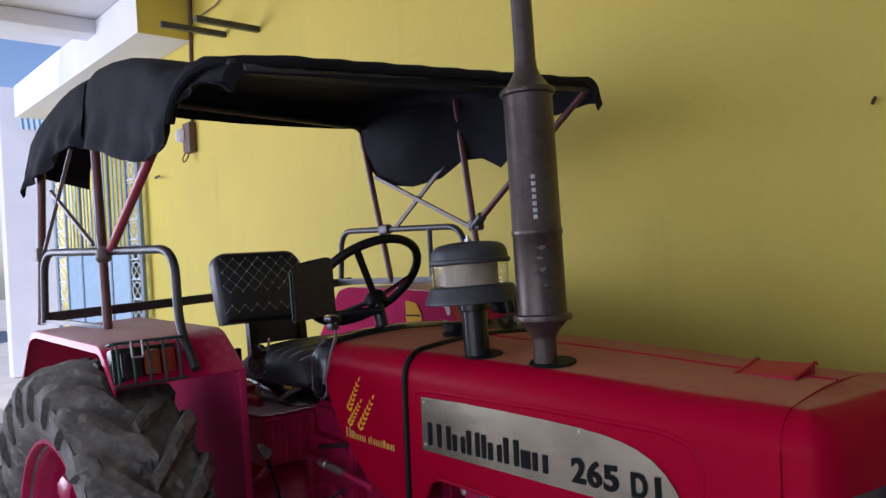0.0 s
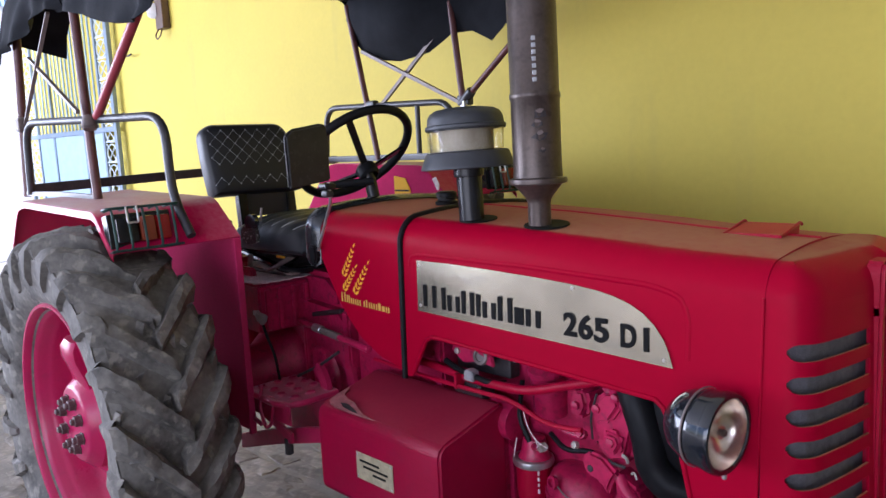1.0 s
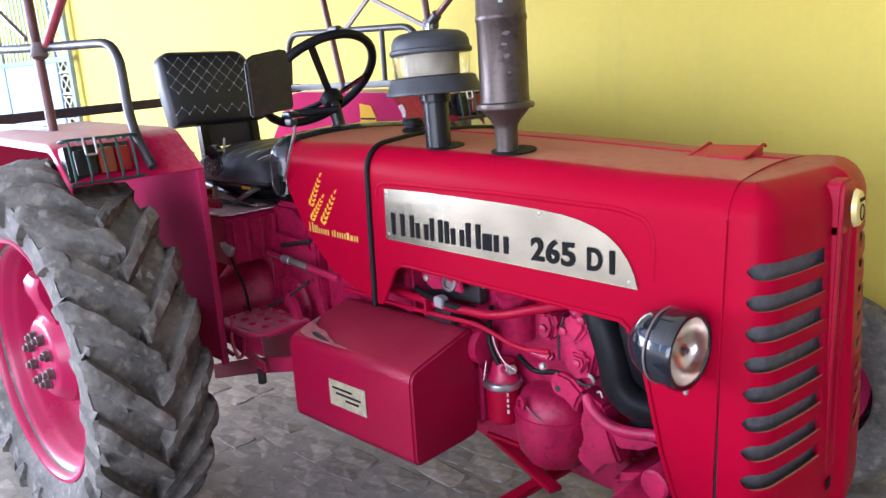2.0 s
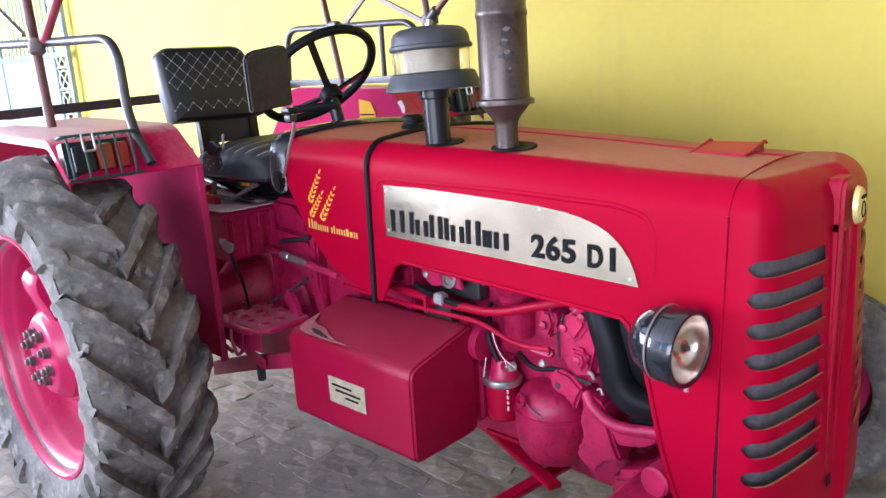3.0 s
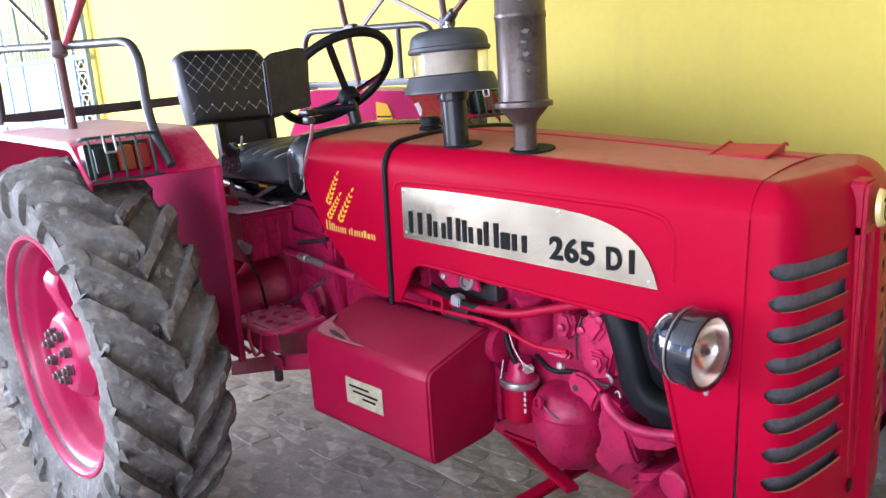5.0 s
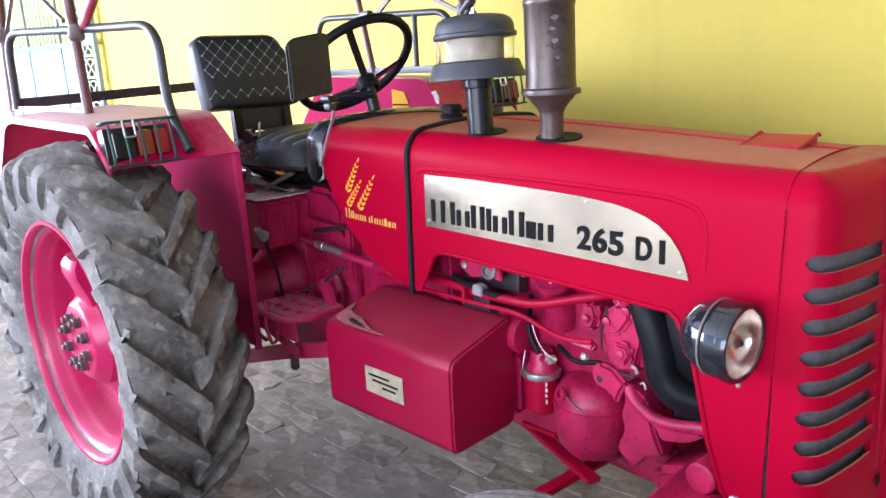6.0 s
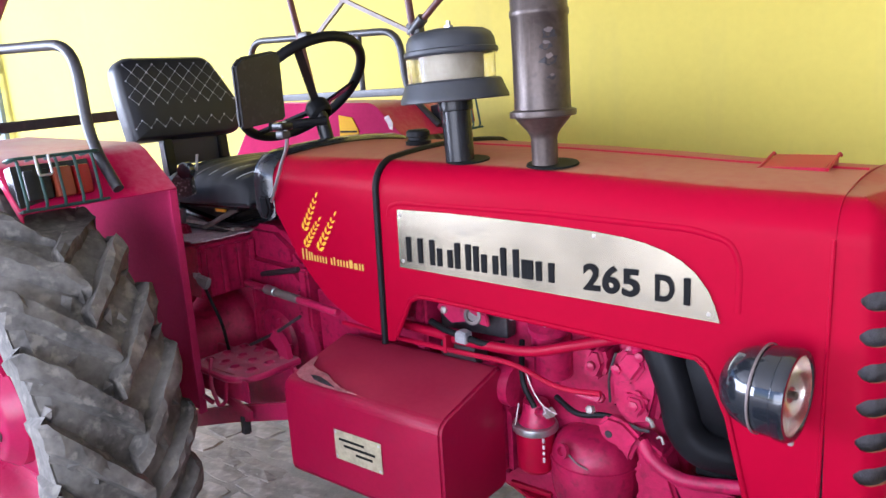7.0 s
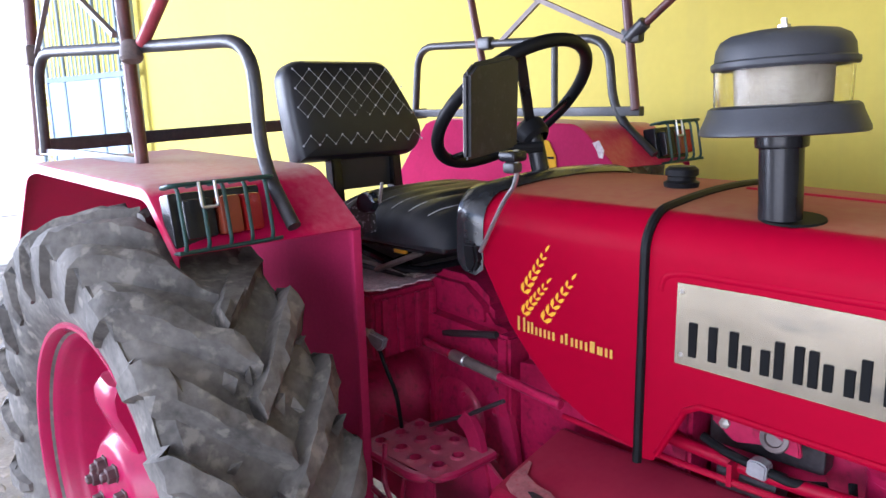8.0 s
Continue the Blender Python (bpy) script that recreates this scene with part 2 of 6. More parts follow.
# ---- building blocks ----
def part(name, bm, material, parent=None, label="", smooth=True, angle=35):
    """Links a bmesh as one mesh object under a thing or a part."""
    me = bpy.data.meshes.new(name)
    bmesh.ops.recalc_face_normals(bm, faces=bm.faces)
    bm.to_mesh(me)
    bm.free()
    me.materials.append(material)
    if smooth:
        me.polygons.foreach_set("use_smooth", [True] * len(me.polygons))
        me.set_sharp_from_angle(angle=radians(angle))
    ob = new(name, me)
    if smooth and len(me.polygons) < 600:
        ob.modifiers.new("even_shading", "WEIGHTED_NORMAL").keep_sharp = True
    if parent:
        ob.parent = parent
    if label:
        tagged(ob, label)
    return ob


def thing(name, label, category, group="", at=(0, 0, 0), kind=""):
    ob = new(name)
    ob.empty_display_size = 0.1
    ob.location = at
    return tagged(ob, label, category, group, kind)


def bevelled(bm, width, segments=2):
    if width:
        bmesh.ops.bevel(bm, geom=bm.edges[:] + bm.verts[:], offset=width, segments=segments, affect="EDGES", profile=0.5)
    return bm


def box(lo, hi, bevel=0.004, m=None, segments=2, into=None):
    """A box between two corners, with rounded edges."""
    bm = bmesh.new()
    c, s = [(a + b) / 2 for a, b in zip(lo, hi)], [abs(b - a) for a, b in zip(lo, hi)]
    bmesh.ops.create_cube(bm, size=1, matrix=Matrix.Translation(c) @ Matrix.Diagonal((*s, 1)))
    bevelled(bm, min(bevel, min(s) * 0.45), segments)
    if m:
        bm.transform(m)
    return merge(into, bm)


def merge(into, bm):
    if into is None:
        return bm
    me = bpy.data.meshes.new("tmp")
    bm.to_mesh(me)
    bm.free()
    into.from_mesh(me)
    bpy.data.meshes.remove(me)
    return into


def basis(direction):
    return Vector(direction).to_track_quat("Z", "Y").to_matrix().to_4x4()


def lathe(profile, at=(0, 0, 0), axis=(0, 0, 1), n=32, close=False, into=None):
    """Turns (radius, height) pairs about an axis."""
    bm = bmesh.new()
    m = Matrix.Translation(at) @ basis(axis)
    rings = []
    for r, h in profile:
        if r < 1e-5:
            rings.append([bm.verts.new(m @ Vector((0, 0, h)))])
        else:
            rings.append([bm.verts.new(m @ Vector((r * math.cos(2 * math.pi * i / n), r * math.sin(2 * math.pi * i / n), h))) for i in range(n)])
    pairs = list(zip(rings, rings[1:])) + ([(rings[-1], rings[0])] if close else [])
    for a, b in pairs:
        for i in range(n):
            j = (i + 1) % n
            if len(a) == 1 and len(b) > 1:
                bm.faces.new((a[0], b[i], b[j]))
            elif len(b) == 1 and len(a) > 1:
                bm.faces.new((a[i], a[j], b[0]))
            elif len(a) > 1:
                bm.faces.new((a[i], a[j], b[j], b[i]))
    return merge(into, bm)


def rod(a, b, r, n=14, into=None, r2=None):
    a, b = Vector(a), Vector(b)
    h, r2 = (b - a).length, r if r2 is None else r2
    e = min(r, r2) * 0.15
    return lathe([(0, 0), (r - e, 0), (r, e), (r2, h - e), (r2 - e, h), (0, h)], a, b - a, n, into=into)


def smoothed(points, bend, steps=6):
    """Rounds the corners of a polyline."""
    pts = [Vector(p) for p in points]
    out = [pts[0]]
    for p, c, q in zip(pts, pts[1:], pts[2:]):
        r = min(bend, (p - c).length * 0.48, (q - c).length * 0.48)
        u, v = c + (p - c).normalized() * r, c + (q - c).normalized() * r
        for k in range(steps + 1):
            t = k / steps
            out.append(u * (1 - t) ** 2 + c * 2 * t * (1 - t) + v * t * t)
    return out + [pts[-1]]


def tube(points, r, bend=0.0, n=12, into=None, closed=False):
    """A round bar along a polyline; bend rounds its corners."""
    pts = smoothed(points, bend) if bend else [Vector(p) for p in points]
    bm = bmesh.new()
    rings, up = [], None
    for i, p in enumerate(pts):
        a, b = (pts[i - 1] if i or closed else p), (pts[(i + 1) % len(pts)] if closed or i < len(pts) - 1 else p)
        d = (b - a).normalized()
        if up is None:
            up = d.orthogonal().normalized()
        up = (up - d * up.dot(d)).normalized()
        side = d.cross(up)
        rings.append([bm.verts.new(p + (up * math.cos(2 * math.pi * k / n) + side * math.sin(2 * math.pi * k / n)) * r) for k in range(n)])
    for a, b in list(zip(rings, rings[1:])) + ([(rings[-1], rings[0])] if closed else []):
        off = 0
        if closed and a is rings[-1]:
            off = min(range(n), key=lambda o: (a[0].co - b[o].co).length)
        for k in range(n):
            bm.faces.new((a[k], a[(k + 1) % n], b[(k + 1 + off) % n], b[(k + off) % n]))
    if not closed:
        bm.faces.new(rings[0])
        bm.faces.new(rings[-1][::-1])
    return merge(into, bm)


def prism(outline, axis, a, b, bevel=0.0, into=None, segments=2):
    """An outline of (u, v) pairs pushed along an axis from a to b. axis y: (x, z); x: (y, z); z: (x, y)."""
    bm = bmesh.new()
    put = {"y": lambda u, v, w: (u, w, v), "x": lambda u, v, w: (w, u, v), "z": lambda u, v, w: (u, v, w)}[axis]
    lo, hi = [bm.verts.new(put(u, v, a)) for u, v in outline], [bm.verts.new(put(u, v, b)) for u, v in outline]
    bm.faces.new(lo)
    bm.faces.new(hi[::-1])
    for i in range(len(lo)):
        j = (i + 1) % len(lo)
        bm.faces.new((lo[i], lo[j], hi[j], hi[i]))
    bmesh.ops.recalc_face_normals(bm, faces=bm.faces)
    if bevel:
        bmesh.ops.bevel(bm, geom=bm.edges[:], offset=bevel, segments=segments, affect="EDGES")
    return merge(into, bm)


def sheet(rows, thick=0.0, into=None):
    """A skin over rows of points; thick gives it a second face on the inner side."""
    bm = bmesh.new()
    grid = [[bm.verts.new(p) for p in row] for row in rows]
    for a, b in zip(grid, grid[1:]):
        for i in range(len(a) - 1):
            bm.faces.new((a[i], a[i + 1], b[i + 1], b[i]))
    if thick:
        bmesh.ops.recalc_face_normals(bm, faces=bm.faces)
        bmesh.ops.solidify(bm, geom=bm.faces[:], thickness=thick)
    return merge(into, bm)


def lerp(table, x):
    """Reads a table of (x, value) pairs."""
    if x <= table[0][0]:
        return table[0][1]
    for (a, u), (b, v) in zip(table, table[1:]):
        if x <= b:
            return u + (v - u) * (x - a) / (b - a)
    return table[-1][1]


# ---- the garage ----
WALL_Y, GATE_X, CEIL = 1.25, -4.9, 3.84


def garage():
    g = part("ground", box((-60, -60, -0.30), (60, 60, -0.06), 0, segments=1), M_YARD)
    tagged(g, "pale sandy ground of the yard", "ground", kind="structure")
    w = part("wall_north", box((-8.2, WALL_Y, -0.06), (6.0, WALL_Y + 0.23, CEIL), 0.003), M_WALL)
    tagged(w, "lime yellow painted plaster wall with faint stains", "wall", kind="structure")
    d = part("baseboard", box((-4.4, WALL_Y - 0.006, -0.004), (5.99, WALL_Y - 0.0005, 0.335), 0.001, segments=1), M_DADO)
    tagged(d, "dark green painted band along the foot of the wall", "baseboard", kind="structure")
    # Both grey walls are assumed, out of view, to shape light on the nose.
    w = part("wall_east", box((6.0, -7.0, -0.06), (6.2, WALL_Y + 0.23, CEIL), 0.003), M_UNSEENWALL)
    tagged(w, "unseen grey end wall added to tone bounce and reflections", "wall", kind="structure")
    w = part("wall_south", box((5.6, -7.2, -0.06), (6.2, -7.0, CEIL), 0.003), M_UNSEENWALL)
    tagged(w, "unseen grey wall stub added beside the opening", "wall", kind="structure")
    c = part("ceiling", box((GATE_X - 0.9, -7.2, CEIL), (6.2, WALL_Y - 0.003, CEIL + 0.15), 0.003), M_WHITE)
    tagged(c, "whitewashed concrete ceiling slab", "ceiling", kind="structure")
    b = part("beam", box((-5.02, -7.0, 3.70), (-4.75, WALL_Y - 0.30, CEIL - 0.004), 0.01), M_WHITE)
    tagged(b, "whitewashed concrete roof beam", "beam", kind="structure")
    p = part("lintel_beam", box((-7.8, WALL_Y - 0.47, 3.455), (-3.742, WALL_Y - 0.004, CEIL - 0.006), 0.008), M_WHITE)
    tagged(p, "whitewashed beam along the top of the wall", "beam", kind="structure")
    e = part("beam_end", box((-3.740, WALL_Y - 0.47, 3.455), (-3.732, WALL_Y - 0.004, CEIL - 0.006), 0.002), M_WALL, p, "yellow painted end of the beam")


garage()


# ---- the tractor ----
tractor = thing("tractor", "red farm tractor with black canvas canopy parked on brick paving", "tractor")

HALF = [(0.50, 0.300), (0.86, 0.300), (1.67, 0.272), (1.875, 0.262), (2.1, 0.25)]
TOP = [(0.45, 1.235), (0.86, 1.230), (1.20, 1.217), (1.45, 1.202), (1.60, 1.191), (1.75, 1.184), (1.90, 1.178), (2.1, 1.175)]
LOW = [(0.862, 0.770), (0.884, 0.772), (0.940, 0.880), (0.965, 0.893), (1.0, 0.893), (1.63, 0.856), (1.648, 0.842), (1.662, 0.815), (1.69, 0.75), (1.73, 0.588),
       (1.765, 0.49), (1.79, 0.455), (1.83, 0.44), (1.875, 0.43)]
TANK_LOW = [(0.440, 1.11), (0.455, 1.092), (0.47, 1.073), (0.544, 0.957), (0.60, 0.898), (0.654, 0.849), (0.742, 0.806), (0.846, 0.784)]
R_EDGE = 0.075


def flare(x, z):
    """How far the side leans out towards the ground."""
    return 0.009 * max(0.0, 1 - (z - 0.75) / 0.4) * (1 - nose_part(x)) + 0.034 * min(1.0, max(0.0, (1.10 - z) / 0.55)) * nose_part(x)


def nose_part(x):
    t = min(1.0, max(0.0, (x - 1.66) / 0.21))
    return t * t * (3 - 2 * t)


def skin_y(x, z):
    return -(lerp(HALF, x) + flare(x, z))


def section(x, low, grow=0.0, n_side=14, n_arc=8, n_top=10, low_round=True):
    """One rib of the hood: up the near side, over the top and down the far side."""
    w, top, z0 = lerp(HALF, x) + grow, lerp(TOP, x) + grow, low
    half = []
    zs = top - R_EDGE - 0.012
    for k in range(n_side):
        t = k / n_side
        z = z0 + (zs - z0) * t
        half.append((-(w + flare(x, z)), z))
    for k in range(n_arc + 1):
        a = math.pi / 2 * k / n_arc
        half.append((-(w - R_EDGE + R_EDGE * math.cos(a)), zs + R_EDGE * math.sin(a)))
    for k in range(1, n_top + 1):
        t = k / n_top
        y = (w - R_EDGE) * (1 - t)
        half.append((-y, zs + R_EDGE + 0.012 * (1 - (1 - t) ** 2)))
    return [(x, y, z) for y, z in half] + [(x, 0.036 * nose_part(x - 0.3) - y, z) for y, z in half[-2::-1]]


def stations(table, a, b, step):
    xs = sorted({round(v[0], 4) for v in table if a <= v[0] <= b} | {round(a + (b - a) * k / max(1, int((b - a) / step)), 4) for k in range(int((b - a) / step) + 1)} | {a, b})
    return [x for i, x in enumerate(xs) if i == 0 or x - xs[i - 1] > 1e-4]


def hood():
    xs = stations(LOW, 0.862, 1.852, 0.03)
    h = part("hood", sheet([section(x, lerp(LOW, x)) for x in xs], 0.004), M_HOOD, tractor, "glossy red sheet-metal hood with dust on top")
    xs = stations(TANK_LOW, 0.44, 0.846, 0.03)
    rows = [section(x, lerp(TANK_LOW, x)) for x in xs]
    part("tank_cowl", sheet(rows, 0.004), M_HOOD, tractor, "red fuel tank cowl with dust on top")
    # rubber seal between the two
    pts = [Vector(p) for p in section(0.854, 0.762, 0.003)]
    part("rubber_seal", tube(pts, 0.0085, n=8), M_RUBBER, tractor, "black rubber seal strip")
    pts = [Vector(p) for p in section(0.440, 1.09, 0.002)]
    part("edge_seal", tube(pts, 0.012, n=8), M_RUBBER, tractor, "black rubber edging")
    return h


hood()


def plan_curve(grow):
    """The nose seen from above: near side, tight corner, nearly flat front, far corner. grow widens it towards the ground."""
    key = [(1.846, -0.2620), (1.882, -0.2610), (1.902, -0.258), (1.919, -0.248), (1.932, -0.232), (1.940, -0.212), (1.946, -0.185), (1.953, -0.155), (1.960, -0.122), (1.966, -0.088), (1.971, -0.052)]
    near = []
    for (x0, y0), (x1, y1) in zip(key, key[1:]):
        near += [(x0, y0), ((x0 + x1) / 2, (y0 + y1) / 2)]
    near.append(key[-1])
    near += [(1.973, -0.036), (1.974, -0.026), (1.976, -0.006), (1.977, 0.018)]
    far = [(x + 0.020 * min(1.0, max(0.0, (x - 1.90) / 0.05)), 0.036 - y) for x, y in near[-2::-1]]
    return [(x + grow * 0.4, y + grow * max(-1.0, min(1.0, (y - 0.018) / 0.2))) for x, y in near + far]


def nose():
    top, r = lerp(TOP, 1.9), R_EDGE
    slots = [0.576 + 0.0609 * k for k in range(8)]
    zs = [0.40]
    for q in slots:
        zs += [q - 0.0165, q + 0.0165]
    zs += [1.045, 1.065, top - r - 0.012]
    first, final = 3, 20
    n = len(plan_curve(0))
    curves = {z: plan_curve(0.034 * min(1.0, max(0.0, (1.10 - z) / 0.55))) for z in zs}
    bm = bmesh.new()
    def bent(z, i):
        """Rounds the ends of the slots."""
        near = min(slots, key=lambda q: abs(q - z))
        im = min(i, n - 1 - i)
        ends = {first: 0.20, first + 1: 0.78, first + 2: 0.97}
        return near + (z - near) * ends.get(im, 1.0) if abs(z - near) < 0.02 and first <= im <= final else z

    grid = [[bm.verts.new((x, y, bent(z, i))) for i, (x, y) in enumerate(curves[z])] for z in zs]
    base = curves[zs[-1]]
    normals = []
    for i in range(n):
        a, b = Vector(base[max(0, i - 1)]), Vector(base[min(n - 1, i + 1)])
        d = (b - a).normalized()
        normals.append((d.y, -d.x))
    for j in range(len(grid) - 1):
        zm = (zs[j] + zs[j + 1]) / 2
        for i in range(n - 1):
            im = min(i, n - 2 - i)
            if min(abs(q - zm) for q in slots) < 0.001 and first <= im < final:
                continue
            bm.faces.new((grid[j][i], grid[j][i + 1], grid[j + 1][i + 1], grid[j + 1][i]))
    bmesh.ops.recalc_face_normals(bm, faces=bm.faces)
    bmesh.ops.solidify(bm, geom=bm.faces[:], thickness=0.005)
    # rounded roof, welded to the wall below it
    roof = []
    for k in range(9):
        a = math.pi / 2 * k / 8
        ins = r * (1 - math.cos(a))
        roof.append([(max(1.846, x - nx * ins), y - ny * ins, top - r - 0.012 + r * math.sin(a)) for (x, y), (nx, ny) in zip(base, normals)])
    for w in (0.2, 0.45, 0.7, 1.0):
        roof.append([(x + (1.846 - x) * w, y, z + 0.0105 * w * max(0.0, 1 - ((y - 0.018) / 0.205) ** 2)) for x, y, z in roof[8]])
    sheet(roof, into=bm)
    bmesh.ops.remove_doubles(bm, verts=bm.verts, dist=0.0004)
    g = part("front_grille", bm, M_HOOD, tractor, "red rounded nose with horizontal louvre slots")
    rows = [[(x - 0.022, y * 0.93, z) for x, y in curves[zz]] for zz, z in ((zs[1], 0.45), (zs[9], 0.8), (zs[-1], 1.07))]
    part("grille_mesh", sheet(rows, 0.002), M_MESH, g, "dark wire mesh behind the slots")
    # raised rib down the middle of the front, with a long slit and a small square hole under it
    rib = prism([(-0.040, 0.50), (-0.016, 0.50), (-0.016, 1.060), (-0.040, 1.060)], "x", 1.960, 1.989, 0.006)
    prism([(0.006, 0.50), (0.052, 0.50), (0.052, 1.060), (0.006, 1.060)], "x", 1.960, 1.991, 0.006, into=rib)
    prism([(-0.040, 1.032), (0.052, 1.032), (0.052, 1.128), (0.040, 1.146), (-0.028, 1.146), (-0.040, 1.128)], "x", 1.950, 1.990, 0.007, into=rib)
    part("centre_rib", rib, M_RED, g, "raised red rib with a dark slit")
    part("rib_slit", box((1.975, -0.0155, 0.52), (1.9805, 0.0055, 1.031), 0.0005, segments=1), M_INK, g)
    part("grille_hole", box((1.992, -0.030, 0.462), (1.9935, -0.006, 0.488), 0.0004, segments=1), M_INK, g)
    # oval maker's badge, a plain gold disc with a dark ring
    b = part("badge", lathe([(0, 0.012), (0.030, 0.012), (0.036, 0.009), (0.040, 0.0), (0, 0.0)], (0, 0, 0), (0, 0, 1), 32), M_BADGE, tractor, "oval gold badge with a dark ring")
    b.matrix_basis = Matrix.Translation((2.001, 0.010, 1.088)) @ pose(0, 0, 0, 0, 88, 0) @ Matrix.Diagonal((1.0, 0.78, 1, 1))
    ring = part("badge_ring", tube([(0.016 * math.cos(a) + 0.008, 0.016 * math.sin(a), 0.0125) for a in [2 * math.pi * k / 24 for k in range(24)]], 0.0016, n=6, closed=True), M_INK, b)
    part("badge_bar", box((-0.022, -0.020, 0.011), (-0.014, 0.020, 0.0135), 0.001), M_INK, b)
    return g


nose()


# number plate on the hood's side
def side_plate():
    up = [(0.918, 1.106), (1.06, 1.105), (1.20, 1.100), (1.33, 1.094), (1.42, 1.088), (1.49, 1.080), (1.53, 1.072), (1.568, 1.060), (1.60, 1.044), (1.628, 1.021), (1.650, 0.992), (1.662, 0.966), (1.672, 0.934)]
    rows = []
    for k in range(7):
        t = k / 6
        row = []
        for x, z1 in up:
            z0 = 0.966 + (0.934 - 0.966) * (x - 0.918) / (1.672 - 0.918)
            z = z0 + (z1 - z0) * t
            row.append((x, skin_y(x, z) - 0.004, z))
        rows.append(row)
    return part("side_plate", sheet(rows, 0.003), M_PLATE, tractor, "brushed aluminium name plate with black lettering")


PLATE = side_plate()


# wheels
def rear_tyre(R=0.614, hw=0.158, bead=0.368, lug=0.042, count=22):
    def surface(y):
        """Carcass radius at that distance from the middle."""
        t = min(1.0, abs(y) / hw)
        return R - lug - 0.028 * t ** 2.2
    bm = bmesh.new()
    prof = []
    for y in (-1, -0.86, -0.6, -0.3, 0, 0.3, 0.6, 0.86, 1):
        prof.append((surface(y * 0.98 * hw) - (0.012 if abs(y) == 1 else 0), y * hw * 0.98))
    wall = [(0.534, 1.01), (0.492, 1.02), (0.446, 0.98), (0.415, 0.92), (bead + 0.022, 0.82), (bead + 0.004, 0.74), (bead - 0.01, 0.64)]
    prof = [(r, -s * hw) for r, s in wall[::-1]] + prof + [(r, s * hw) for r, s in wall]
    lathe(prof, (0, 0, 0), (0, 1, 0), 72, into=bm)
    # cleats
    for side in (-1, 1):
        for k in range(count):
            base = 2 * math.pi * (k + (0.5 if side > 0 else 0)) / count
            rows = []
            steps = 12
            for s in range(steps + 1):
                t = s / steps
                y = side * (-0.012 + (hw * 1.02 + 0.012) * t)
                ang = base - 0.34 * t
                wide = 0.031 + 0.016 * t
                top_r = surface(y) + lug * (1 - 0.12 * t)
                low_r = surface(y) - 0.012
                if s == steps:
                    top_r -= 0.004
                row = []
                for off, rad in ((-wide - 0.012, low_r), (-wide * 0.80, (low_r + 2 * top_r) / 3), (-wide * 0.62, top_r), (0, top_r + 0.002), (wide * 0.62, top_r), (wide * 0.80, (low_r + 2 * top_r) / 3), (wide + 0.012, low_r)):
                    a = ang + off / R
                    row.append((rad * math.sin(a), y, rad * math.cos(a)))
                rows.append(row)
            # the cleat's shoulder runs down the side wall
            for rad, yy, wd in ((0.556, 1.05, 0.040), (0.516, 1.06, 0.034), (0.478, 1.045, 0.026), (0.450, 0.96, 0.016)):
                ang = base - 0.34 - (0.575 - rad) * 0.5
                y = side * hw * yy
                row = []
                for off, dy in ((-wd - 0.008, -0.014), (-wd * 0.85, 0.004), (-wd * 0.7, 0.010), (0, 0.011), (wd * 0.7, 0.010), (wd * 0.85, 0.004), (wd + 0.008, -0.014)):
                    a = ang + off / R
                    rr = rad - (0.0 if dy > 0 else 0.004)
                    row.append((rr * math.sin(a), y + side * dy, rr * math.cos(a)))
                rows.append(row)
            g = [[bm.verts.new(p) for p in row] for row in rows]
            for a, b in zip(g, g[1:]):
                for i in range(6):
                    bm.faces.new((a[i], a[i + 1], b[i + 1], b[i]))
            bm.faces.new(g[0])
            bm.faces.new(g[-1][::-1])
    return bm


WHEEL_X = -0.012


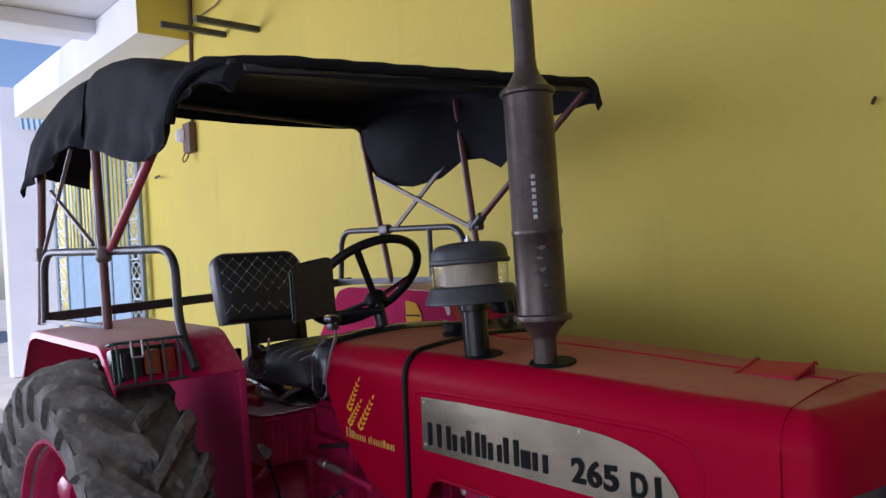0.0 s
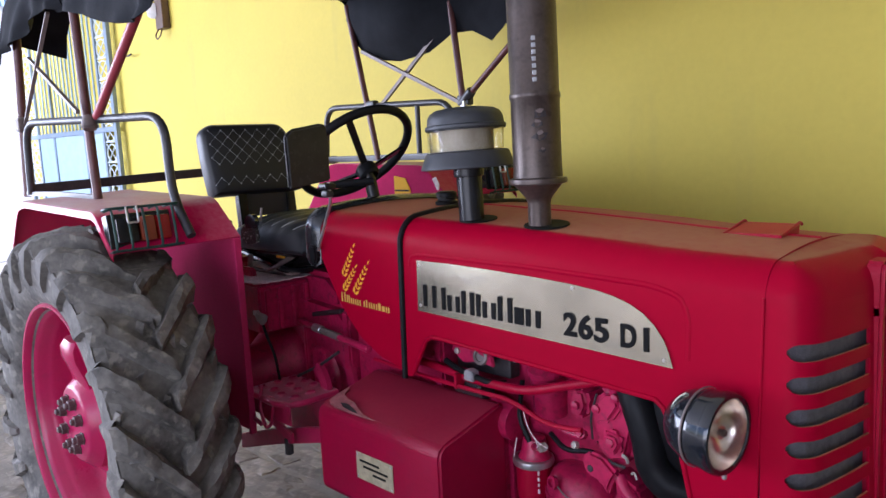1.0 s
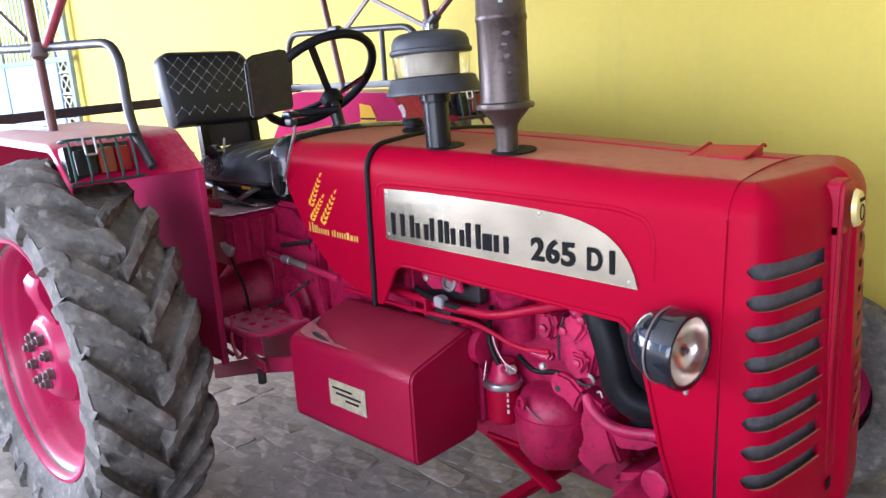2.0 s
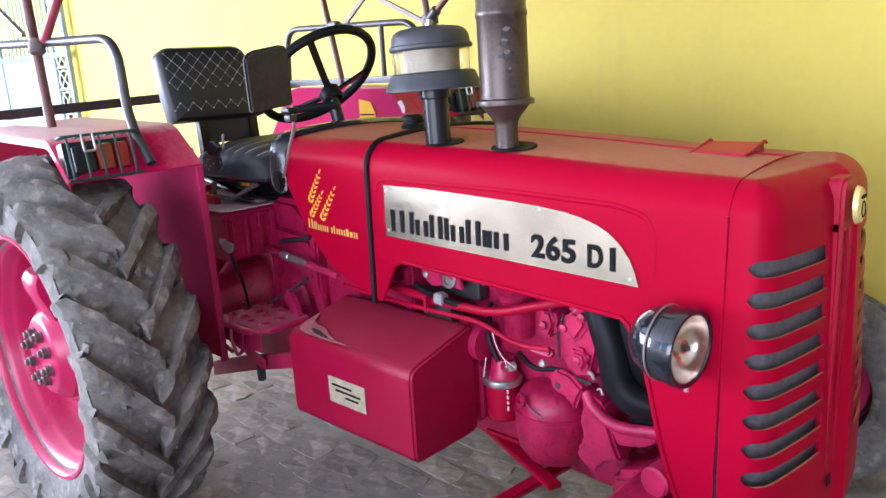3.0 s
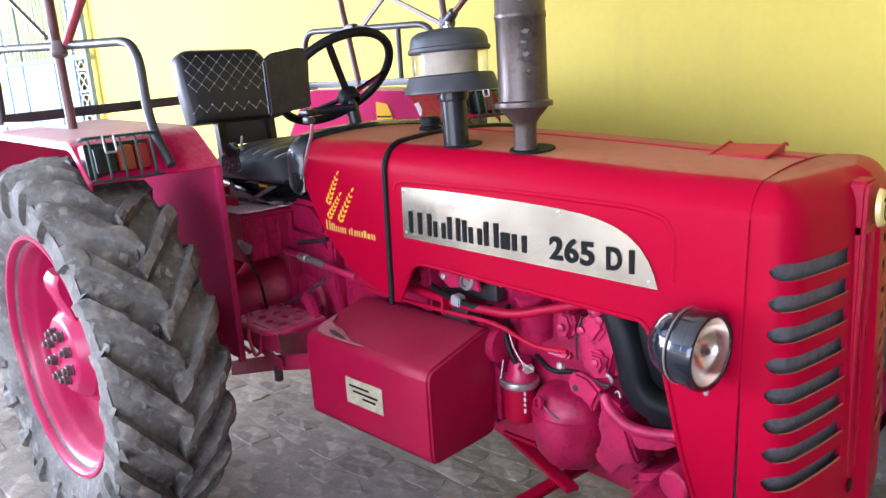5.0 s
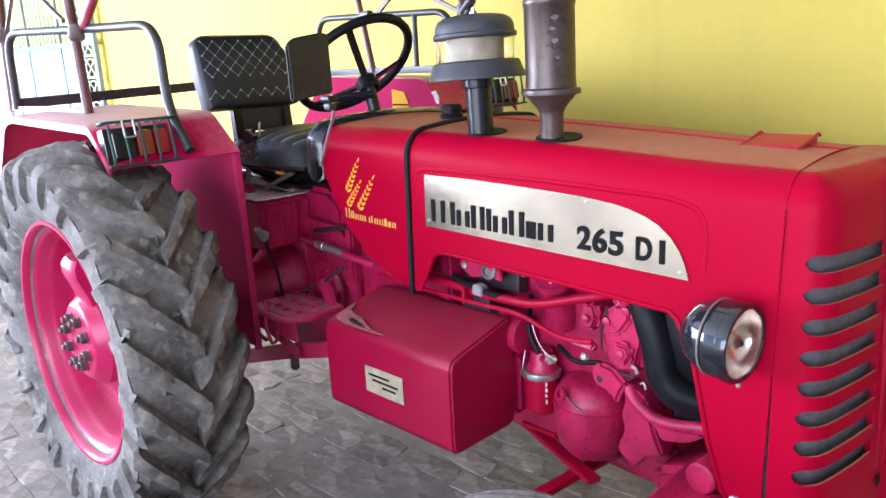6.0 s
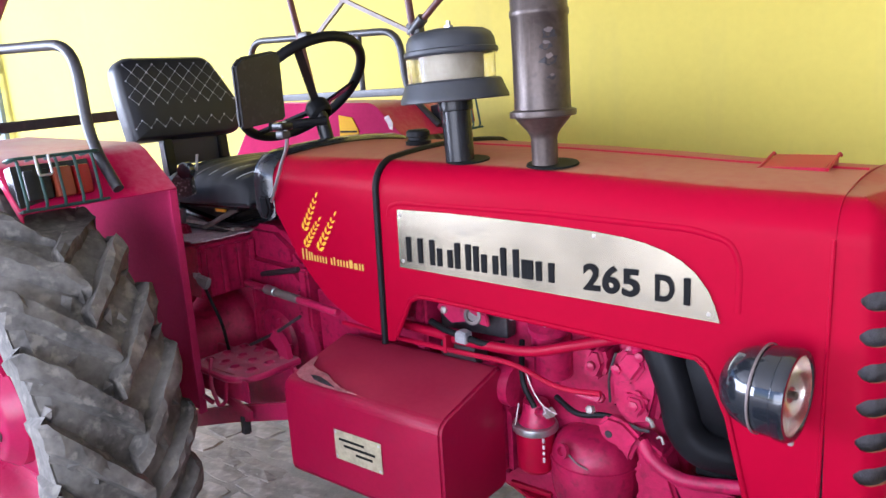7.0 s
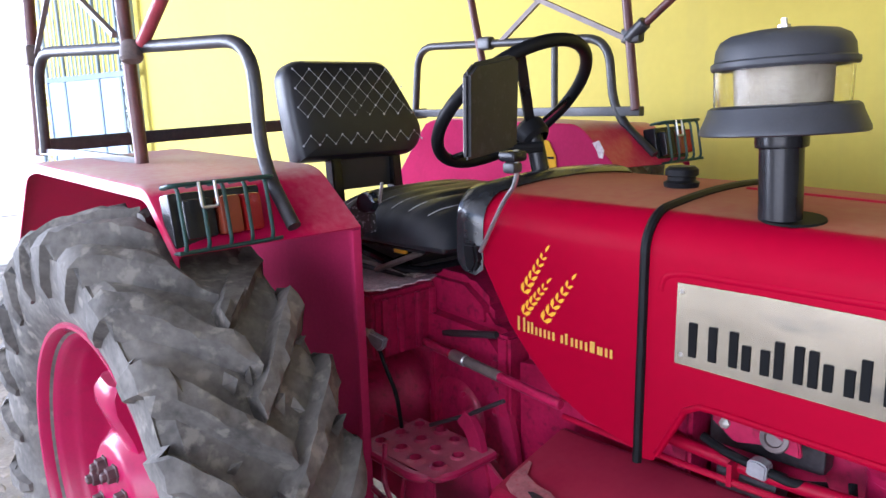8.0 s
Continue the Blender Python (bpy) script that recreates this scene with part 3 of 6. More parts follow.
def rear_wheel(y, o):
    """o: the outward side, -1 or 1."""
    w = new("rear_wheel")
    w.parent = tractor
    w.location = (WHEEL_X, y, 0.606)
    bm = rear_tyre()
    for v in bm.verts:
        f = 0.008 * noise.noise(v.co * 9) + 0.009 * noise.noise(v.co * 31) + 0.007 * noise.noise(v.co * 67)
        f *= min(1.0, max(0.0, (math.hypot(v.co.x, v.co.z) - 0.40) / 0.06))
        v.co += Vector((v.co.x, 0, v.co.z)).normalized() * f + Vector((0, 0.5 * f, 0))
    for v in bm.verts:
        # the carcass stays clear of the fender's sloping front
        near = min(1.0, max(0.0, (0.885 - abs(v.co.y + y)) / 0.045))
        d = (v.co.x + WHEEL_X) * 0.713 + v.co.z * 0.701
        along = (v.co.x + WHEEL_X) * 0.701 - v.co.z * 0.713
        room = 0.482 + 0.8 * max(0.0, along + 0.235) + 0.8 * max(0.0, -0.43 - along)
        if d > room and v.co.z > 0.09:
            v.co -= Vector((0.713, 0, 0.701)) * (d - room) * near
        v.co.z = max(v.co.z, -0.604)
    tear = random.Random(5)
    for k in range(150):
        a, side = tear.uniform(0, 2 * math.pi), tear.uniform(-0.150, 0.165) * o
        rad = 0.548 + 0.045 * (1 - (side / 0.17) ** 2) - tear.uniform(0.0, 0.03)
        u = Vector((math.sin(a), 0, math.cos(a)))
        t = Vector((math.cos(a), 0, -math.sin(a))) * tear.uniform(0.008, 0.024)
        b = u * rad + Vector((0, side, 0))
        if b.z < -0.5 or b.z > 0.42:
            continue
        tip = b + u * tear.uniform(0.016, 0.034) + t * tear.uniform(-1.2, 1.2) + Vector((0, o * tear.uniform(-0.012, 0.016), 0))
        low = [bm.verts.new(q) for q in (b - t, b + t, b + Vector((0, 0.012 * o, 0)))]
        top = bm.verts.new(tip)
        for m in range(3):
            bm.faces.new((low[m], low[(m + 1) % 3], top))
    tagged(part("tyre", bm, M_TYRE, w, "dusty black tyre with deep worn chevron cleats", angle=26), kind="stuff")
    prof = [(0.380, 0.095), (0.388, 0.108), (0.392, 0.116), (0.388, 0.123), (0.379, 0.122), (0.372, 0.114), (0.368, 0.098), (0.358, 0.090), (0.349, 0.080), (0.345, 0.060), (0.338, 0.052), (0.332, 0.040), (0.328, 0.0),
            (0.320, -0.022), (0.305, -0.032), (0.26, -0.020), (0.205, 0.010), (0.175, 0.032), (0.160, 0.036), (0.0, 0.036)]
    part("rim", lathe([(r * 0.998, q + 0.012 * min(1.0, max(0.0, (r - 0.31) / 0.03))) for r, q in prof], (0, 0, 0), (0, o, 0), 72), M_PINK, w, "magenta painted dished steel rim")
    part("hub", lathe([(0.160, -0.060), (0.152, 0.0), (0.140, 0.012), (0.124, 0.030), (0.112, 0.038), (0.060, 0.042), (0.046, 0.036), (0, 0.036)], (0, o * 0.060, 0), (0, o, 0), 36), M_PINK, w)
    for k in range(8):
        a = 2 * math.pi * (k + 0.5) / 8
        p = (0.076 * math.cos(a), o * 0.098, 0.076 * math.sin(a))
        part("wheel_nut", lathe([(0.021, 0), (0.021, 0.005), (0.018, 0.006), (0.017, 0.021), (0.011, 0.023), (0.010, 0.031), (0.007, 0.033), (0, 0.033)], p, (0, o, 0), 6), M_NUT, w, "dark greasy wheel nut")
    for a in (1.42,):
        d = Vector((math.cos(a), 0, math.sin(a)))
        t = Vector((-math.sin(a), 0, math.cos(a)))
        bm = bmesh.new()
        c = Vector((0, o * 0.006, 0))
        rows = []
        for rad, wide, hgt in ((0.120, 0.064, 0.070), (0.160, 0.062, 0.082), (0.19, 0.056, 0.094), (0.225, 0.054, 0.108), (0.258, 0.050, 0.110), (0.280, 0.040, 0.098), (0.292, 0.026, 0.010)):
            p = c + d * rad
            rows.append([p - t * (wide + 0.012) + Vector((0, -o * 0.05, 0)), p - t * wide + Vector((0, o * (hgt - 0.012), 0)), p - t * wide * 0.55 + Vector((0, o * hgt, 0)),
                         p + t * wide * 0.55 + Vector((0, o * hgt, 0)), p + t * wide + Vector((0, o * (hgt - 0.012), 0)), p + t * (wide + 0.012) + Vector((0, -o * 0.05, 0))])
        part("rim_bracket", sheet(rows, 0.004, into=bm), M_PINK, w)
    return w


rear_wheel(-0.845, -1)
rear_wheel(0.840, 1)


def front_wheel(x, y, o, steer):
    w = new("front_wheel")
    w.parent = tractor
    m = Matrix.Translation((x, y, 0.333)) @ pose(0, 0, 0, 0, 0, steer) @ Matrix.Scale(0.93, 4)
    half = [(0.205, 0.068), (0.215, 0.080), (0.255, 0.094), (0.29, 0.097), (0.325, 0.090), (0.345, 0.076), (0.354, 0.070), (0.357, 0.058), (0.352, 0.052), (0.347, 0.049), (0.347, 0.043), (0.352, 0.039),
            (0.363, 0.035), (0.366, 0.024), (0.363, 0.014), (0.354, 0.010), (0.349, 0.006)]
    bm = lathe([(r, -h) for r, h in half] + [(r, h) for r, h in half[::-1]], (0, 0, 0), (0, 1, 0), 72)
    bm.transform(m)
    for v in bm.verts:
        v.co.z = max(v.co.z, 0.003)
    part("tyre", bm, M_TYRE, w, "dusty ribbed black front tyre")
    bm = lathe([(0.212, 0.066), (0.222, 0.078), (0.216, 0.086), (0.204, 0.080), (0.198, 0.066), (0.190, 0.020), (0.15, 0.028), (0.10, 0.040), (0.07, 0.045), (0.065, 0.085), (0.050, 0.095), (0.0, 0.097)], (0, 0, 0), (0, o, 0), 48)
    bm.transform(m)
    part("rim", bm, M_PINK, w, "magenta painted steel rim")
    return w


front_wheel(1.69, -0.815, -1, 8)
front_wheel(1.69, 0.815, 1, 8)


def smoothed2(points, bend):
    return [(p.x, p.z) for p in smoothed([(x, 0, z) for x, z in points], bend, 4)]


def fender(o, up, dx=0.0):
    """o: -1 near side, 1 far side; up: the far one stands a little higher."""
    f = new("fender")
    f.parent = tractor
    yi, yo = (-0.472, -0.842) if o < 0 else (0.415, 0.825)
    back = 0.13 if o > 0 else 0.0
    outline = [(x + dx + (back if x < -0.6 else 0.0), z + up) for x, z in ((-0.905, 1.040), (-0.70, 1.285), (-0.62, 1.300), (0.085, 1.282), (0.115, 1.270), (0.240, 1.158))]
    def skew(x, t):
        """The front edge runs back towards the outside."""
        return (0.032 - 0.062 * t) * min(1.0, max(0.0, (x - dx) / 0.2)) if o < 0 else 0.0

    rows = []
    for x, z in smoothed2(outline, 0.035):
        row = []
        for k in range(9):
            t = k / 8
            row.append((x + skew(x, t), yi + (yo - yi) * t, z - 0.012 * t))
        row += [(x + skew(x, 1), yo + o * 0.008, z - 0.018), (x + skew(x, 1), yo + o * 0.010, z - 0.040)]
        rows.append(row)
    part("top_panel", sheet(rows, 0.003), M_FENDER, f, "red fender top thick with pale dust")
    nose_x = 0.268 if o < 0 else 0.238
    side = [(nose_x, 1.156), (nose_x, 0.50), (0.12, 0.50), (-0.10, 0.58), (-0.45, 0.80), (-0.80, 1.00), (-0.90, 1.038), (-0.698, 1.281), (-0.62, 1.296), (0.085, 1.278), (0.115, 1.266)]
    part("side_panel", prism([(x + dx + (back if x < -0.6 else 0.0), z + up) for x, z in side], "y", yi - 0.0015, yi + 0.0015), M_FENDSIDE, f, "magenta inner fender sheet", smooth=False)
    part("front_lip", box((nose_x - 0.012 + dx, min(yi, yi + o * 0.022), 0.50 + up), (nose_x + 0.003 + dx, max(yi, yi + o * 0.022), 1.152 + up), 0.003), M_FENDSIDE, f)
    # tail lamp in a wire cage on the sloping front
    m = Matrix.Translation(((0.178 if o < 0 else 0.205) + dx, o * (0.752 if o < 0 else 0.76), 1.204 + up)) @ pose(0, 0, 0, 0, 80, 0) @ Matrix.Diagonal((1.0, 1.12, 1.0, 1.0))
    part("lamp_pan", box((-0.055, -0.085, -0.03), (0.050, 0.085, 0.012), 0.004, m), M_BLACK, f)
    part("lens", box((-0.040, -0.010, 0.010), (0.036, 0.030, 0.048), 0.008, m), M_AMBER, f, "orange indicator lens")
    part("lens", box((-0.040, 0.034, 0.010), (0.036, 0.072, 0.044), 0.008, m), M_REDLENS, f, "red tail lamp lens")
    part("reflector_pan", box((-0.040, -0.070, 0.010), (0.036, -0.014, 0.036), 0.006, m), M_BLACK, f)
    cage = part("lamp_guard", tube([m @ Vector(p) for p in ((-0.066, -0.096, 0.02), (-0.066, -0.096, 0.058), (-0.066, 0.096, 0.058), (-0.066, 0.096, 0.02))], 0.0042, 0.015, 8), M_GREEN, f, "dark green wire lamp guard")
    for y in (-0.085, -0.045, -0.005, 0.035, 0.075):
        part("guard_wire", tube([m @ Vector(p) for p in ((-0.066, y, 0.0), (-0.066, y, 0.060), (0.058, y, 0.060), (0.058, y, 0.0))], 0.004, 0.02, 8), M_GREEN, f)
    part("guard_wire", tube([m @ Vector(p) for p in ((0.058, -0.096, 0.052), (0.058, 0.096, 0.052))], 0.0042, 0, 8), M_GREEN, f)
    part("lamp_clip", tube([m @ Vector(p) for p in ((-0.068, -0.050, 0.066), (-0.02, -0.050, 0.067), (-0.02, -0.022, 0.067), (-0.068, -0.022, 0.066))], 0.003, 0.006, 8), M_STEEL, f)
    return f


fender(-1, 0.0)
FENDER_L = fender(1, 0.055, 0.08)
# pale chip and yellow warning label on the far fender's inner sheet
part("chip", prism([(0.238, 1.282), (0.260, 1.290), (0.278, 1.262), (0.274, 1.238), (0.262, 1.240), (0.252, 1.262)], "y", 0.409, 0.4125), M_CHIPPED, FENDER_L, "flaked patch of pale paint")
part("warning_label", prism([(0.005, 1.18), (0.108, 1.18), (0.102, 1.24), (0.075, 1.285), (0.005, 1.295)], "y", 0.409, 0.4125), M_LABEL, FENDER_L, "yellow warning label")
part("label_bar", box((0.010, 0.406, 1.230), (0.098, 0.4085, 1.237), 0.0005), M_INK, FENDER_L)


def hand_rail(points, mid, name="hand_rail"):
    g = part(name, tube(points, 0.0145, 0.09, 14), M_BLACKRAIL, tractor, "worn black tubular hand rail")
    for a, b in mid:
        part("rail_post", rod(a, b, 0.012), M_BLACKRAIL, g)
    return g


hand_rail([(0.262, -0.63, 1.178), (0.155, -0.63, 1.30), (0.146, -0.63, 1.548), (-0.30, -0.69, 1.560), (-0.80, -0.76, 1.578), (-0.835, -0.76, 1.30)], [])
hand_rail([(0.300, 0.65, 1.232), (0.148, 0.65, 1.36), (0.125, 0.65, 1.598), (-0.78, 0.65, 1.628), (-0.81, 0.65, 1.36)], [((-0.09, 0.65, 1.36), (-0.09, 0.65, 1.605))])
part("rail_bar", tube([(-0.885, -0.762, 1.302), (-0.60, -0.728, 1.302), (-0.316, -0.692, 1.291)], 0.012, 0, 4), M_BLACKRAIL, tractor, "flat dark bar along the fender")
part("rail_bar", box((-0.80, 0.637, 1.352), (0.25, 0.667, 1.382), 0.003), M_BLACKRAIL, tractor, "flat dark bar along the fender")
part("rear_cross_bar", prism([(-0.76, 1.300), (0.74, 1.345), (0.74, 1.385), (-0.76, 1.338)], "x", -0.872, -0.832, 0.004), M_BLACKRAIL, tractor, "dark steel bar across the back")

# ---- tool box, step, pedals ----
TB = new("tool_box")
TB.parent = tractor
shell = [(p.x, p.z) for p in smoothed([(-0.33, 0, 0.405), (-0.457, 0, 0.405), (-0.457, 0, 0.667), (-0.205, 0, 0.728), (-0.205, 0, 0.405), (-0.33, 0, 0.405)], 0.030, 5)][:-1]
part("box_body", prism(shell, "x", 0.612, 1.135, 0.007, segments=3), M_BOX, TB, "red sheet-metal box with a scraped lid", angle=50)
bm = box((0.797, -0.4615, 0.499), (0.955, -0.4585, 0.578), 0.006, segments=1)
mp = part("maker_plate", bm, M_BRASSPLATE, TB, "worn pale metal plate")
for z, a, b in ((0.556, 0.815, 0.90), (0.541, 0.83, 0.935), (0.526, 0.87, 0.925)):
    part("plate_bar", box((a, -0.4632, z - 0.003), (b, -0.4612, z + 0.003), 0.0005), M_INK, TB)
for x, z in ((0.803, 0.571), (0.949, 0.571), (0.803, 0.506), (0.949, 0.506)):
    part("rivet", lathe([(0.004, 0), (0.003, 0.002), (0, 0.0025)], (x, -0.461, z), (0, -1, 0), 10), M_STEEL, TB)
sl = 0.242
for outline, material, label, lift in (([(0.630, -0.400), (0.637, -0.428), (0.660, -0.440), (0.690, -0.445), (0.750, -0.447), (0.830, -0.446), (0.870, -0.442), (0.810, -0.436), (0.765, -0.420), (0.728, -0.402), (0.690, -0.398), (0.655, -0.385), (0.640, -0.352), (0.632, -0.350)], M_SMEAR, "rusty patch scraped on the lid", 0.0),
                                       ([(0.690, -0.424), (0.712, -0.434), (0.760, -0.440), (0.792, -0.441), (0.757, -0.429), (0.722, -0.420), (0.698, -0.419)], M_GREASE_SHADE, "dark rusted slot", 0.0016)):
    bm = prism(outline, "z", 0, 0.0015)
    bm.transform(Matrix(((1, 0, 0, 0), (0, 1, 0, 0), (0, sl, 1, 0.676 + 0.440 * sl + 0.0005 + lift), (0, 0, 0, 1))))
    part("scrape", bm, material, TB, label)
part("latch_hole", lathe([(0.012, 0), (0.010, 0.002), (0, 0.0021)], (1.05, -0.447, 0.425), (0, -1, 0), 12), M_INK, TB)


def step_plate():
    x0, y0, c, nx, ny, z, r = 0.222, -0.462, 0.0610, 4, 3, 0.642, 0.0140
    bm = bmesh.new()
    n = 16
    for i in range(nx):
        for j in range(ny):
            cx, cy = x0 + c * (i + 0.5), y0 + c * (j + 0.5) + 0.012 * (i % 2)
            outer, inner, lip = [], [], []
            for k in range(n):
                a = 2 * math.pi * k / n
                s = max(abs(math.cos(a)), abs(math.sin(a)))
                outer.append(bm.verts.new((x0 + c * (i + 0.5) + c / 2 * math.cos(a) / s, y0 + c * (j + 0.5) + c / 2 * math.sin(a) / s, z)))
                inner.append(bm.verts.new((cx + r * 1.45 * math.cos(a), cy + r * 1.45 * math.sin(a), z + 0.001)))
                lip.append(bm.verts.new((cx + r * math.cos(a), cy + r * math.sin(a), z + 0.006)))
            low = [bm.verts.new((v.co.x, v.co.y, z - 0.006)) for v in lip]
            for k in range(n):
                q = (k + 1) % n
                for a, b in ((outer, inner), (inner, lip), (lip, low)):
                    bm.faces.new((a[k], a[q], b[q], b[k]))
    bmesh.ops.remove_doubles(bm, verts=bm.verts, dist=0.0006)
    g = part("step_plate", bm, M_STEP, tractor, "magenta footplate with raised holes")
    x1, y1 = x0 + c * nx, y0 + c * ny
    part("step_rim", tube([(x0, y1, z - 0.012), (x0, y0, z - 0.012), (x1 - 0.05, y0 - 0.012, z - 0.012), (x1, y0 + 0.04, z - 0.012), (x1, y1, z - 0.012)], 0.012, 0.03, 10), M_STEP, g)
    part("step_skirt", prism([(x0, y0 + 0.004), (x0 + 0.004, y0), (x1, y0), (x1, y0 + 0.004)], "z", z - 0.075, z - 0.012), M_STEP, g)
    part("step_hoop", tube([(x0 + 0.09, y0 - 0.004, z + 0.03), (x0 + 0.10, y0 - 0.02, z - 0.05), (x0 + 0.135, y0 - 0.024, z - 0.10), (x0 + 0.145, y0 - 0.01, z - 0.09), (x0 + 0.15, y0, z - 0.02)], 0.006, 0.02, 8), M_STEP, g)
    part("step_hoop", tube([(x0 - 0.04, y0 + 0.02, z - 0.06), (x0 + 0.02, y0 - 0.012, z - 0.085), (x0 + 0.09, y0 - 0.015, z - 0.10)], 0.007, 0.02, 8), M_STEP, g)
    return g


step_plate()
# Added plate; it covers bright floor where the underside should lie in shade.
part("step_screen", prism([(0.06, 0.455), (0.56, 0.455), (0.56, 0.56), (0.46, 0.630), (0.06, 0.630)], "y", -0.305, -0.297, 0.002), M_STEP, tractor, "added magenta plate hiding the bright floor under the footplate")
part("step_bracket", prism([(0.05, 0.370), (0.30, 0.450), (0.62, 0.540), (0.62, 0.590), (0.30, 0.505), (0.05, 0.425)], "y", -0.418, -0.402, 0.003), M_STEP, tractor, "flat magenta cross bracket")
part("step_bracket", prism([(0.20, 0.575), (0.29, 0.545), (0.44, 0.500), (0.44, 0.530), (0.29, 0.580), (0.20, 0.615)], "y", -0.448, -0.436, 0.002), M_STEP, tractor, "flat magenta cross bracket")
part("bracket_bolt", rod((0.36, -0.41, 0.43), (0.36, -0.41, 0.485), 0.014, 6), M_GREASE_SHADE, tractor)
for x, y, s in ((0.425, -0.300, -0.075), (0.415, -0.190, -0.055)):
    bm = bmesh.new()
    path = smoothed([(x - 0.03, y, 0.785 + s), (x + 0.005, y, 0.755 + s), (x + 0.035, y - 0.005, 0.66 + s), (x + 0.055, y - 0.01, 0.53 + s)], 0.06)
    rows = []
    for p, q in zip(path, path[1:] + [path[-1] + (path[-1] - path[-2])]):
        d = (q - p).normalized()
        nn = Vector((d.z, 0, -d.x))
        rows.append([p + nn * 0.020 + Vector((0, -0.009, 0)), p + nn * 0.020 + Vector((0, 0.009, 0)), p - nn * 0.020 + Vector((0, 0.009, 0)), p - nn * 0.020 + Vector((0, -0.009, 0)), p + nn * 0.020 + Vector((0, -0.009, 0))])
    part("brake_pedal", sheet(rows, into=bm), M_STEP, tractor, "curved magenta brake pedal arm", smooth=False)
part("pedal_rod", tube([(0.300, -0.318, 0.662), (0.41, -0.300, 0.715), (0.515, -0.295, 0.777)], 0.005, 0, 8), M_GREASE_SHADE, tractor)

# ---- exhaust and air cleaner ----
EX = new("exhaust")
EX.parent = tractor
EX.matrix_basis = Matrix.Translation((1.258, -0.187, 1.315)) @ pose(0, 0, 0, 0, -0.8, 0) @ Matrix.Diagonal((1, 1, 0.963, 1)) @ Matrix.Translation((-1.258, 0.187, -1.324))
part("muffler", lathe([(0.0285, 1.19), (0.0285, 1.268), (0.030, 1.276), (0.036, 1.287), (0.060, 1.316), (0.071, 1.318), (0.072, 1.324), (0.071, 1.331), (0.061, 1.335), (0.060, 1.36), (0.060, 1.530), (0.0625, 1.534), (0.0625, 1.545), (0.060, 1.549),
                      (0.060, 1.885), (0.067, 1.889), (0.068, 1.896), (0.066, 1.901), (0.052, 1.910), (0.036, 1.935), (0.028, 1.955), (0.027, 1.975)], (1.258, -0.187, 0), n=48), M_MUFFLER, EX, "rust-brown steel muffler")
part("stack_pipe", lathe([(0.026, 1.965), (0.0255, 2.45), (0.0225, 2.45), (0.022, 2.30)], (1.258, -0.187, 0), n=28), M_MUFFLER, EX)


def scar(z, turn, size, seed):
    """Paint torn off the muffler: a ragged dark patch with a curled pale flake above it."""
    r = random.Random(seed)
    for name, grow, material, lift, drop in (("scar", 1.0, M_GREASE_SHADE, 0.0006, 0.0), ("flake", 0.5, M_SILVERBROWN, 0.0016, -0.5)):
        ring = []
        for k in range(11):
            a = 2 * math.pi * k / 11
            e = size * grow * r.uniform(0.6, 1.15)
            u, w = turn + e * 1.25 * math.cos(a) / 0.060, z + e * 0.75 * math.sin(a) - drop * size
            ring.append((u, w))
        bm = bmesh.new()
        low = [bm.verts.new((1.258 + 0.0598 * math.cos(u), -0.187 + 0.0598 * math.sin(u), w)) for u, w in ring]
        top = [bm.verts.new((1.258 + (0.0598 + lift) * math.cos(u), -0.187 + (0.0598 + lift) * math.sin(u), w)) for u, w in ring]
        bm.faces.new(top)
        for k in range(11):
            bm.faces.new((low[k], low[(k + 1) % 11], top[(k + 1) % 11], top[k]))
        part(name, bm, material, EX, smooth=False)


for z, turn, size, seed in ((1.492, -0.72, 0.016, 3), (1.468, -0.80, 0.013, 4), (1.438, -0.74, 0.017, 8), (1.402, -0.66, 0.009, 9)):
    scar(z, turn, size, seed)
for k in range(7):
    a = -0.87
    c = Vector((1.258 + 0.0603 * math.cos(a), -0.187 + 0.0603 * math.sin(a), 1.675 - 0.0165 * k))
    m = Matrix.Translation(c) @ pose(0, 0, 0, 0, 0, math.degrees(a) + 90)
    part("stamp_bar", box((-0.005, -0.001, -0.0055), (0.005, 0.0012, 0.0055), 0.001, m, 1), M_SILVER, EX)
part("exhaust_hole", lathe([(0.058, 0), (0.056, 0.0035), (0, 0.0036)], (1.272, -0.176, 1.2046), (0.038, -0.085, 1), n=36), M_INK, tractor, "dark opening round the pipe")
PC = new("air_precleaner")
PC.parent = tractor
CX, CY = 1.040, -0.202
PC.matrix_basis = Matrix.Translation((CX, CY, 1.20)) @ pose(0, 0, -0.008, 0, -2.2, 0) @ Matrix.Translation((-CX, -CY, -1.20))
part("stem", lathe([(0.034, 1.18), (0.034, 1.335), (0.040, 1.337), (0.041, 1.345), (0.040, 1.372)], (CX, CY, 0), n=32), M_BLACK, PC, "glossy black intake pipe")
part("skirt", lathe([(0.030, 1.374), (0.112, 1.364), (0.122, 1.358), (0.126, 1.360), (0.1255, 1.367), (0.117, 1.386), (0.112, 1.400), (0.106, 1.404), (0.030, 1.404)], (CX, CY, 0), n=56), M_PLASTIC, PC, "grey-black plastic skirt")
part("bowl", lathe([(0.0985, 1.404), (0.1015, 1.462), (0.0985, 1.462), (0.0955, 1.405)], (CX, CY, 0), n=56, close=True), M_BOWL, PC, "clear plastic dust bowl")
part("inner_sleeve", lathe([(0.072, 1.404), (0.074, 1.462)], (CX, CY, 0), n=40), M_SLEEVE, PC, "dusty pale sleeve inside the bowl")
part("bowl_rib", box((CX - 0.085, CY - 0.062, 1.404), (CX - 0.079, CY - 0.052, 1.462), 0.001), M_BOWL, PC)
